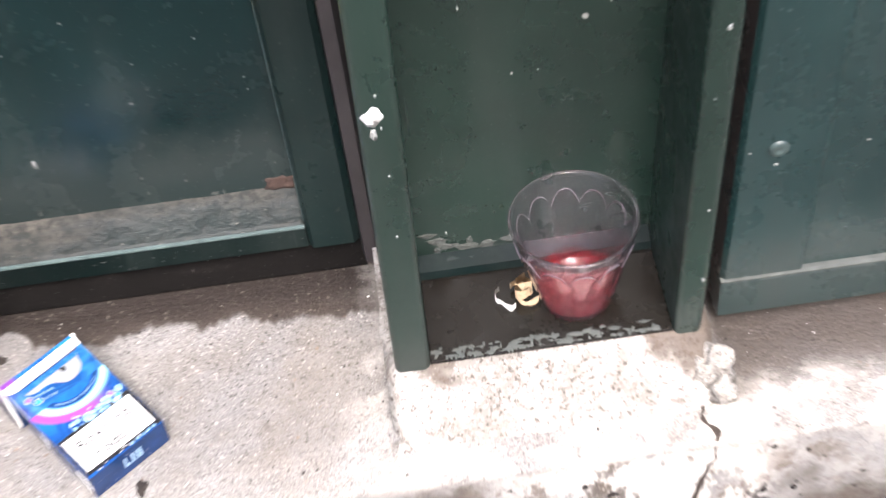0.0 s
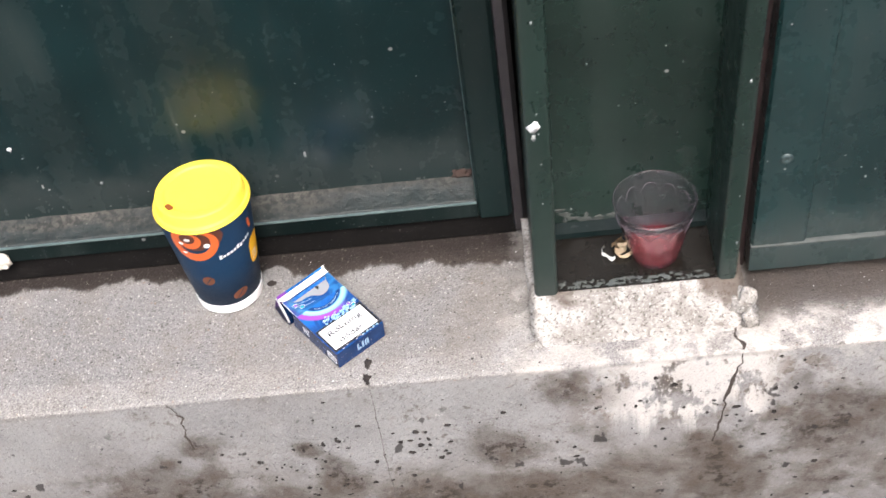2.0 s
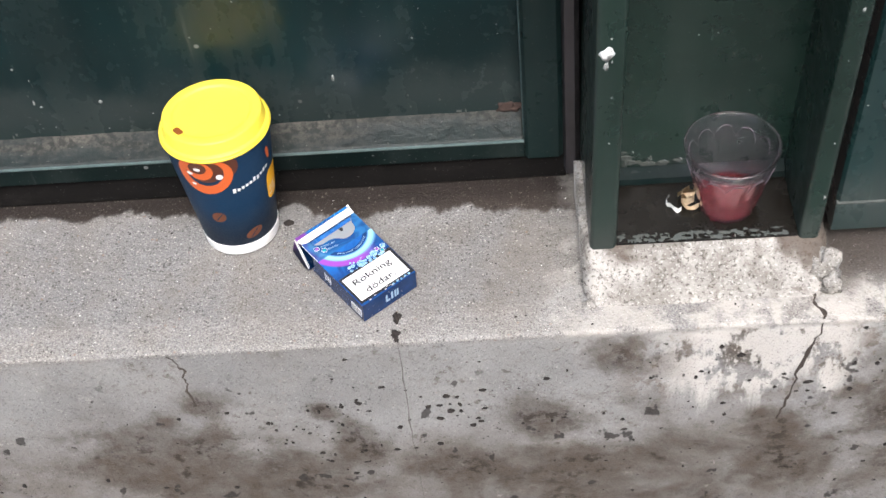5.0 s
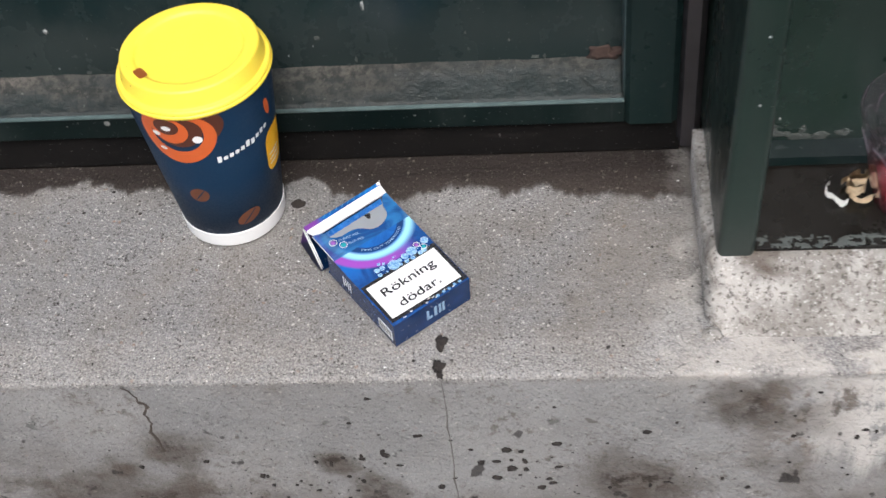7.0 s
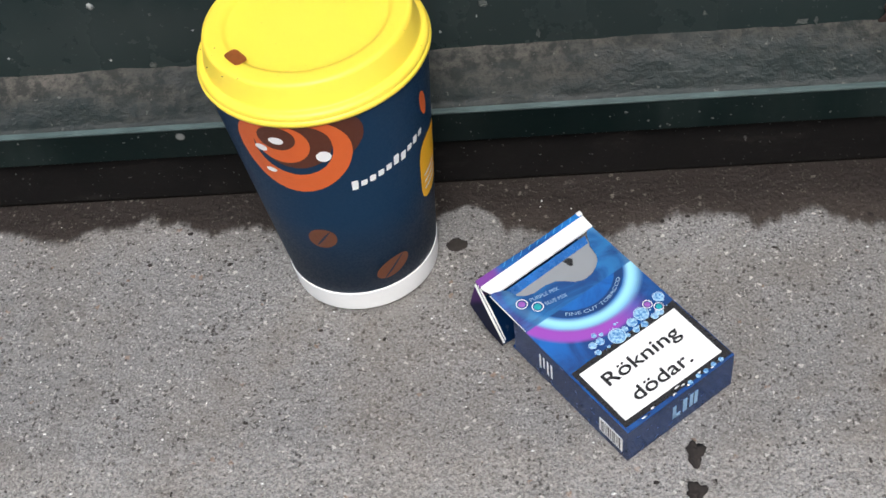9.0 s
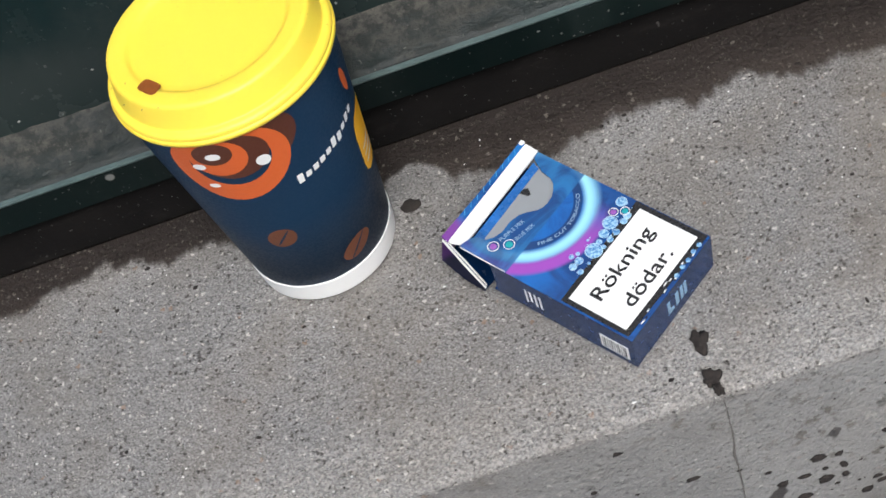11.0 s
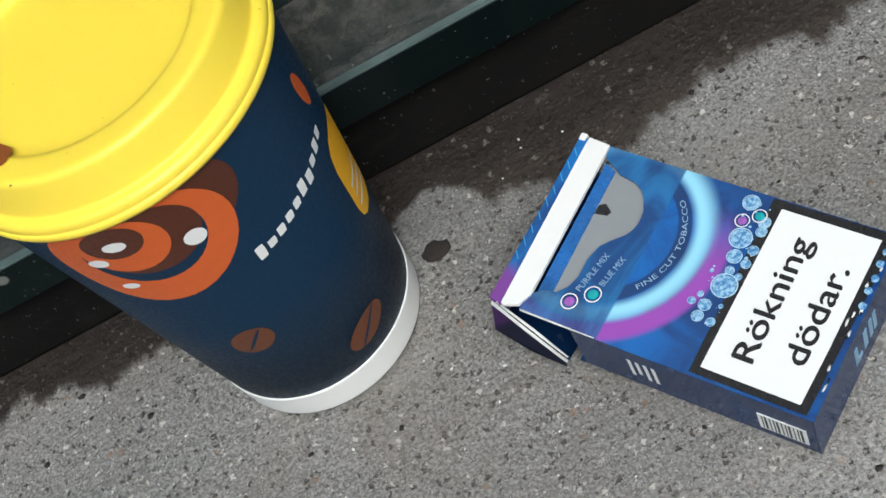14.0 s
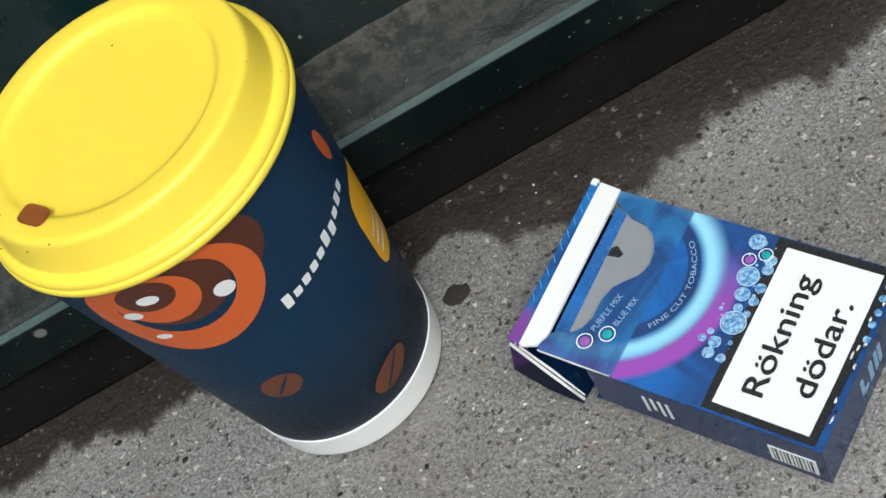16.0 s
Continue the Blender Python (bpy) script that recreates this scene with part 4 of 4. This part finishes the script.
part("back_panel", box(0, PW, 0, 0.072, 0, 0.0005), SIDE, pack)
part("side_panel", plate([(0, 0.0005), (0.0005, 0.0005), (0.0005, 0.070), (0, 0.070)], 0.0006, PH - 0.0006), SIDE, pack)
part("side_panel", plate([(PW - 0.0005, 0.0005), (PW, 0.0005), (PW, 0.084), (PW - 0.0005, 0.084)], 0.0006, PH - 0.0006), SIDE, pack)
part("bottom_panel", box(0, PW, 0, 0.0004, 0.0004, PH - 0.0004), SIDE, pack)
front_card = part("front_panel", plate([(0, 0), (PW, 0), (PW + 0.0004, 0.0862), (0.0530, 0.0858), (0.0516, 0.0842), (0.0500, 0.0812), (0.0487, 0.0790), (0.0477, 0.0736), (0.0460, 0.0708), (0.0434, 0.0688), (0.0400, 0.0672), (0.0363, 0.0668), (0.0338, 0.0673),
    (0.0315, 0.0685), (0.0285, 0.0716), (0.0258, 0.0738), (0.0211, 0.0751), (0.0151, 0.0750), (0.0115, 0.0762), (0.0088, 0.0785), (0.0079, 0.0825), (0.0056, 0.0853), (0.0011, 0.0863), (0.0, 0.0850)], PH - 0.0005, PH), ART, pack)
liner = part("liner", box(0.0022, PW - 0.0020, 0.050, 0.0830, PH - 0.0040, PH - 0.0012, 0.0004), INNER, pack, "grey inner card sleeve")
part("liner_hole", plate([(0.0358, 0.0768), (0.0372, 0.0762), (0.0392, 0.0790), (0.0380, 0.0806), (0.0352, 0.0806)], PH - 0.00115, PH - 0.0010), INK, liner, "dark gap in the sleeve")
# folded lid behind the body
lid2 = part("lid", plate([(0.0052, 0.0848), (PW + 0.0004, 0.0860), (PW + 0.0010, 0.0929), (PW - 0.001, 0.0931), (0.0, 0.0916), (-0.0004, 0.0906), (0.0012, 0.0866)], PH - 0.0004, PH + 0.0007), WHITE, pack, "white inside of the folded lid")
part("lid_edge", plate([(-0.0006, 0.0918), (PW + 0.0004, 0.0932), (PW + 0.0016, 0.0960), (0.0500, 0.0958), (0.0300, 0.0954), (0.0004, 0.0957)], PH - 0.0026, PH + 0.0005), LIDEDGE, lid2)
part("lid_rim", plate([(0.0086, 0.0800), (0.0496, 0.0812), (0.0512, 0.0850), (0.0075, 0.0842)], PH - 0.0016, PH - 0.0009), LIDART, lid2, "blue printed strip under the lid fold")
part("lid_crest", box(PW - 0.0006, PW + 0.0018, 0.0938, 0.0960, PH - 0.0008, PH + 0.0010, 0.0004), WHITE, lid2, "frayed white corner")
for k in range(9):
    u = 0.014 + 0.0045 * k
    ln = part("print_line", box(0, 0.0030, 0, 0.0003, 0, 0.00004), PALE_LINE, lid2)
    ln.matrix_local = pose(u, 0.0936, PH + 0.00054, 0, 0, 38)
def sheet(name, points, thick, mat, parent, label=""):
    """A bent scrap of card through the given corners."""
    bm = bmesh.new()
    bm.faces.new([bm.verts.new(p) for p in points])
    bmesh.ops.solidify(bm, geom=bm.faces[:], thickness=thick)
    return part(name, bm, mat, parent, label)


sheet("lid_back", ((-0.0032, 0.0960, 0.0078), (PW - 0.0006, 0.0966, 0.0060), (PW - 0.0006, 0.0964, PH - 0.0028), (-0.0006, 0.0956, PH - 0.0028)), 0.0006, PURPLE, lid2)
sheet("lid_floor", ((-0.0030, 0.0958, 0.0076), (PW - 0.0006, 0.0962, 0.0058), (PW - 0.0004, 0.0725, -0.0030), (-0.0030, 0.0750, 0.0004)), 0.0006, SIDE, lid2)
sheet("lid_flap", ((-0.0010, 0.0942, PH + 0.0004), (-0.0034, 0.0962, 0.0080), (-0.0038, 0.0850, 0.0026), (-0.0034, 0.0745, 0.0004), (-0.0030, 0.0738, 0.0044), (-0.0020, 0.0840, 0.0122)), 0.0005, FLAP, lid2)
sheet("flap_edge", ((-0.0006, 0.0940, PH + 0.0012), (-0.0014, 0.0942, PH + 0.0006), (-0.0026, 0.0842, 0.0124), (-0.0037, 0.0734, 0.0042), (-0.0030, 0.0730, 0.0048), (-0.0018, 0.0838, 0.0134)), 0.0003, WHITE, lid2, "torn white card edge")
sheet("flap_edge", ((-0.0001, 0.0928, PH + 0.0008), (-0.0005, 0.0932, PH + 0.0004), (-0.0014, 0.0832, 0.0134), (-0.0028, 0.0732, 0.0058), (-0.0024, 0.0730, 0.0062), (-0.0009, 0.0830, 0.0140)), 0.0002, WHITE, lid2, "torn white card edge")
sheet("worn_edge", ((0.0004, 0.0858, PH + 0.0003), (-0.0001, 0.0856, PH + 0.0001), (-0.0002, 0.0740, PH + 0.0001), (-0.0001, 0.0622, PH + 0.0001), (0.0002, 0.0622, PH + 0.0003), (0.0003, 0.0740, PH + 0.0003)), 0.0001, WHITE, pack, "white worn edge of the front card")
# warning label
frame_plate = part("label_border", plate([(0.0008, 0.0022), (PW - 0.0003, 0.0010), (PW - 0.0003, 0.0352), (0.0008, 0.0345)], PH + 0.0001, PH + 0.0002), INK, pack, "black label border")
label = part("warning_label", plate([(0.0028, 0.0046), (0.020, 0.0042), (0.0528, 0.0040), (0.0530, 0.0318), (0.0030, 0.0322)], PH + 0.0003, PH + 0.0004), WHITE, pack, "white warning label")


def lettering(text, x, y, width, height, z, parent, mat=None, arc=None, name="warning_text"):
    """Words in the built-in font, straight or bent along arc = (centre u, centre s, radius, first and last degree)."""
    cu = bpy.data.curves.new("text", "FONT")
    cu.body, cu.size = text, 0.01
    ob = new("text", cu)
    me = bpy.data.meshes.new_from_object(ob.evaluated_get(bpy.context.evaluated_depsgraph_get()))
    bpy.data.objects.remove(ob)
    xs = [v.co.x for v in me.vertices]
    kx, ky = width / (max(xs) - min(xs)), height
    x0 = min(xs)
    for v in me.vertices:
        if arc:
            a = radians(arc[3] + (arc[4] - arc[3]) * (v.co.x - x0) / (max(xs) - min(xs)))
            r = arc[2] - v.co.y * ky
            v.co = Vector((arc[0] + r * math.cos(a), arc[1] + r * math.sin(a), z))
        else:
            v.co = Vector((x + (v.co.x - x0) * kx, y + v.co.y * ky, z))
    me.materials.clear()
    me.materials.append(mat or INK)
    word = new(name, me)
    word.parent = parent
    return word


for k, (dx, dy) in enumerate(((0, 0), (0.00035, 0), (0, 0.0003), (0.0003, 0.00025))):
    if k in (0, 3):
        lettering("Rökning", 0.0084 + dx, 0.0201 + dy, 0.0378, 0.86, PH + 0.00052 + 0.00004 * k, label)
        lettering("dödar.", 0.0124 + dx, 0.0078 + dy, 0.0290, 0.86, PH + 0.00052 + 0.00004 * k, label)
# printed bubbles over the label
def bubble_material():
    m = Mat("pale_blue_print", 0.3)
    m.set("Base Color", m.mix(m.step(m.noise(900, 4, 0.7), 0.38, 0.62), (0.03, 0.17, 0.42), (0.36, 0.58, 0.74)))
    return m.m


def disc(bm, u, s, r, z, n=14, wob=0.12):
    bm.faces.new([bm.verts.new((u + r * (1 + wob * math.sin(2.3 * j + u * 900)) * math.cos(2 * math.pi * j / n), s + r * 0.95 * math.sin(2 * math.pi * j / n), z)) for j in range(n)])


def ring_face(bm, u, s, r0, r1, z, n=20):
    rows = [[bm.verts.new((u + r * math.cos(2 * math.pi * j / n), s + r * math.sin(2 * math.pi * j / n), z)) for j in range(n)] for r in (r0, r1)]
    for j in range(n):
        bm.faces.new((rows[0][j], rows[0][(j + 1) % n], rows[1][(j + 1) % n], rows[1][j]))


PALE = bubble_material()
bub = bmesh.new()
BUBBLE_RIM = plain("bubble_rim_print", (0.42, 0.62, 0.76), 0.3, 0.3, 500)
BIG = ((52.2, 40.3, 2.6), (41.2, 38.4, 3.4), (26.6, 36.4, 3.9), (19.6, 38.8, 1.9), (19.6, 42.6, 1.2), (22.2, 41.2, 1.0), (44.7, 34.0, 1.7), (35.5, 37.6, 2.3), (34.4, 33.8, 1.5), (38.8, 33.6, 1.6), (16.0, 39.2, 1.8), (15.6, 35.2, 1.4), (31.2, 37.0, 1.4), (47.6, 34.4, 1.9), (30.2, 34.0, 1.1))
for i, (u, q, r) in enumerate(BIG):
    one, rim = bmesh.new(), bmesh.new()
    disc(one, u / 1000, q / 1000, r * 0.00088, PH + 0.00022 + i * 0.000006)
    ring_face(rim, u / 1000, q / 1000, r * 0.00095, r * 0.00086, PH + 0.00034 + i * 0.000004)
    part("bubble_print", one, PALE, front_card)
    part("bubble_rim", rim, BUBBLE_RIM, front_card)
for i in range(34):
    u = 0.013 + 0.041 * rnd.random()
    disc(bub, u, 0.0335 + 0.008 * rnd.random() - (0.002 if u < 0.02 else 0), 0.0002 + 0.0006 * rnd.random() ** 2, PH + 0.00032 + i * 0.000003, 8)
for u, q in ((0.0500, 0.0016), (0.0462, 0.0018), (0.0418, 0.0014), (0.0380, 0.0016), (0.0335, 0.0013)):
    disc(bub, u, q, 0.0011, PH + 0.00045)
tagged(part("bubble_specks", bub, PALE, front_card, "tiny pale blue printed bubbles"), kind="stuff")
for u, s, r, col in ((0.0074, 0.0736, 0.0025, (0.30, 0.10, 0.42)), (0.0116, 0.0684, 0.0025, (0.02, 0.34, 0.36)), (0.0462, 0.0402, 0.0021, (0.30, 0.10, 0.42)), (0.0490, 0.0364, 0.0021, (0.02, 0.34, 0.36))):
    bm = bmesh.new()
    ring_face(bm, u, s, r, r * 0.86, PH + 0.0005)
    part("print_ring", bm, LOGOW, front_card)
    bm = bmesh.new()
    bmesh.ops.create_uvsphere(bm, u_segments=14, v_segments=8, radius=r * 0.62)
    for v in bm.verts:
        v.co.z *= 0.06
    dot = smooth(part("print_pearl", bm, plain("pearl_print", col, 0.2, 0.5, 500), front_card))
    dot.location = (u, s, PH + 0.0004)
# fine print as plain bars: on the front, the side and the bottom
FINE = plain("pale_fine_print", (0.25, 0.40, 0.55), 0.4, 0.1, 300)
lettering("PURPLE MIX", 0, 0, 0.0132, 0.27, 0, front_card, FINE, None, "fine_print").matrix_local = pose(0.0112, 0.0722, PH + 0.0002, 0, 0, -12)
lettering("BLUE MIX", 0, 0, 0.0100, 0.27, 0, front_card, FINE, None, "fine_print").matrix_local = pose(0.0148, 0.0668, PH + 0.0002, 0, 0, -12)
lettering("FINE CUT TOBACCO", 0, 0, 0.03, 0.22, PH + 0.0002, front_card, FINE, (0.0321, 0.0741, 0.0220, 228, 313), "fine_print")
for i in range(4):
    b = part("print_bar", box(0, 0.00005, 0.0455 + 0.0024 * i, 0.0466 + 0.0024 * i, 0.0055 + (0.002 if i == 2 else 0), 0.0150), LOGOW, pack)
    b.location.x = -0.0001
code = part("barcode", box(-0.0002, 0.0, 0.0030, 0.0165, 0.0035, 0.0125), WHITE, pack, "white barcode patch")
for i in range(11):
    y = 0.0041 + 0.0011 * i
    part("print_bar", box(-0.0003, -0.00021, y, y + 0.0003 + 0.0003 * (i % 3 == 0), 0.0042, 0.0118), INK, code)
for i, (u0, u1, h) in enumerate(((0.0235, 0.0252, 1), (0.0235, 0.0275, 0.25), (0.0290, 0.0310, 1), (0.0325, 0.0342, 1), (0.0350, 0.0367, 1))):
    part("print_bar", box(u0, u1, -0.0002, 0.0, 0.0065, 0.0065 + 0.0085 * h), FINE, pack)
# worn white fibres along the bent edge
for i in range(16):
    u = 0.004 + 0.048 * rnd.random()
    w = smooth(part("worn_edge", lump((0.0004 + 0.0012 * rnd.random(), 0.0004, 0.0002), i, 0.8, 1), WHITE if i % 3 else INK, pack))
    w.location = (u, 0.0008 + 0.0024 * rnd.random(), PH + 0.0002)

# ---- the clear plastic cup in the niche ----
def clear_material():
    m = Mat("clear_plastic", 0.045, spec=0.5)
    m.set("Base Color", (0.94, 0.85, 0.91, 1))
    m.set("Transmission Weight", 0.995)
    m.set("IOR", 1.40)
    m.bump(m.noise(70, 3), 0.0010, 0.4)
    return m.m


def liquid_material():
    m = Mat("red_dregs", 0.12, spec=0.5)
    m.set("Base Color", m.mix(m.noise(40, 4), (0.13, 0.003, 0.007), (0.24, 0.015, 0.022)))
    m.set("Transmission Weight", 0.55)
    # the drink thins out into a film that clings to the wall
    up = m.math("ADD", m.axis("Z"), m.math("MULTIPLY", m.math("SUBTRACT", m.noise(60, 4), 0.5), 0.014))
    m.set("Alpha", m.step(up, 0.004, 0.020, 0.92, 0.0))
    return m.m


def fluted(profile, n=96, flutes=12, depth=0.052):
    bm = lathe(profile, n)
    z0, z1 = 0.006, 0.062
    for v in bm.verts:
        r = math.hypot(v.co.x, v.co.y)
        if r > 0.001:
            c = abs(math.cos(flutes / 2 * math.atan2(v.co.y, v.co.x)))
            w = max(0, min(1, (v.co.z - z0) / 0.006)) * max(0, min(1, (z1 - 0.012 * (1 - c) - v.co.z) / 0.005))
            k = 1 + depth * w * (c - 0.6)
            v.co.x *= k
            v.co.y *= k
    return bm


tumbler = thing("plastic_cup", "clear plastic cup with red dregs", "cup", pose(0.4195, -0.0440, 0.0407))
TW = [(0.0, 0.0006), (0.0200, 0.0006), (0.0222, 0.0), (0.0228, 0.0020)] + [(0.0232 + 0.0128 * i / 18, 0.004 + 0.060 * i / 18) for i in range(19)] + [(0.0368, 0.0650), (0.0368, 0.0725), (0.0384, 0.0735), (0.0388, 0.0748), (0.0380, 0.0755), (0.0366, 0.0748)]
TI = [(0.0358, 0.0725), (0.0358, 0.0655)] + [(0.0350 - 0.0126 * i / 18, 0.064 - 0.060 * i / 18) for i in range(19)] + [(0.0210, 0.0022), (0.0, 0.0018)]
wall = smooth(part("wall", fluted([(r, 0.93 * z) for r, z in TW + TI]), clear_material(), tumbler, "clear fluted plastic wall"))
wall.visible_shadow = False
def scallops():
    """The raised edge where the flutes end, in arcs round the wall; coloured as their glints."""
    bm = bmesh.new()
    n, rows = 192, []
    for i in range(n):
        a = 2 * math.pi * i / n
        c = abs(math.cos(6 * a))
        z = 0.93 * (0.061 - 0.011 * (1 - c) ** 1.5)
        r = 0.0232 + 0.0128 * (z / 0.93 - 0.004) / 0.060 + 0.0008
        rows.append([bm.verts.new(((r + d) * math.cos(a), (r + d) * math.sin(a), z + h)) for d, h in ((-0.0004, -0.0005), (0.0003, -0.0003), (0.0003, 0.0003), (-0.0004, 0.0005))])
    for i in range(n):
        p, q = rows[i], rows[(i + 1) % n]
        for k in range(4):
            bm.faces.new((p[k], p[(k + 1) % 4], q[(k + 1) % 4], q[k]))
    return bm


# opaque pale rib that stands for the glints on the flute ends
smooth(part("scalloped_rib", scallops(), plain("flute_glint", (0.085, 0.072, 0.082), 0.15, 0.5, 60), tumbler, "scalloped edge of the flutes with painted pale glints"))
smooth(part("drink", fluted([(0.0, 0.0020), (0.0205, 0.0024), (0.0222, 0.0045), (0.0229, 0.0085), (0.0238, 0.0135), (0.0248, 0.0190), (0.0258, 0.0250), (0.0255, 0.0250), (0.0232, 0.0140), (0.0218, 0.0085), (0.0, 0.0080)], 96, 12, 0.014), liquid_material(), tumbler, "cloudy red drink left in the bottom"))

# ---- litter beside it: a shred of wrapper and a bit of white paper ----
def curl(turns, r0, r1, width, seed, n=26):
    bm = bmesh.new()
    prev = None
    for i in range(n):
        f = i / (n - 1)
        a = turns * 2 * math.pi * f
        r = r0 + (r1 - r0) * f
        q = Vector((seed, f * 4, 0))
        c = Vector((r * math.cos(a), r * 0.8 * math.sin(a), width * 0.5 + 0.004 * noise.noise(q)))
        tilt = Vector((0.4 * noise.noise(q + Vector((9, 0, 0))), 0.4 * noise.noise(q + Vector((0, 9, 0))), 1)).normalized() * width * (0.5 + 0.3 * noise.noise(q * 2))
        row = [bm.verts.new(c - tilt * 0.5), bm.verts.new(c + tilt * 0.5)]
        if prev:
            bm.faces.new((prev[0], prev[1], row[1], row[0]))
        prev = row
    low = min(v.co.z for v in bm.verts)
    for v in bm.verts:
        v.co.z -= low
    bmesh.ops.solidify(bm, geom=bm.faces[:], thickness=0.0003)
    return bm


TAN = plain("brown_shred", (0.58, 0.46, 0.31), 0.8, 0.7, 220)
shred = thing("wrapper_shred", "crumpled tan shred of wrapper on the niche floor", "litter", pose(0.3865, -0.0385, 0.0407))
for i, (dx, dy, t, r0, r1, w) in enumerate(((0, 0, 1.4, 0.002, 0.0085, 0.012), (0.001, 0.004, 1.1, 0.002, 0.007, 0.018), (0.002, -0.005, 0.9, 0.003, 0.009, 0.009), (-0.001, -0.003, 1.2, 0.001, 0.006, 0.013), (0.003, 0.001, 1.6, 0.001, 0.005, 0.016))):
    sh = smooth(part("curl", curl(t, r0, r1, w, i * 5 + 1), TAN, shred))
    sh.location = (dx, dy, 0)
paper = smooth(part("paper_bit", curl(0.50, 0.0075, 0.0095, 0.0095, 40), CHIPW))
paper.matrix_world = pose(0.3765, -0.0415, 0.0407, 0, 0, 120)
tagged(paper, "small curled bit of white paper on the wet niche floor", "litter")
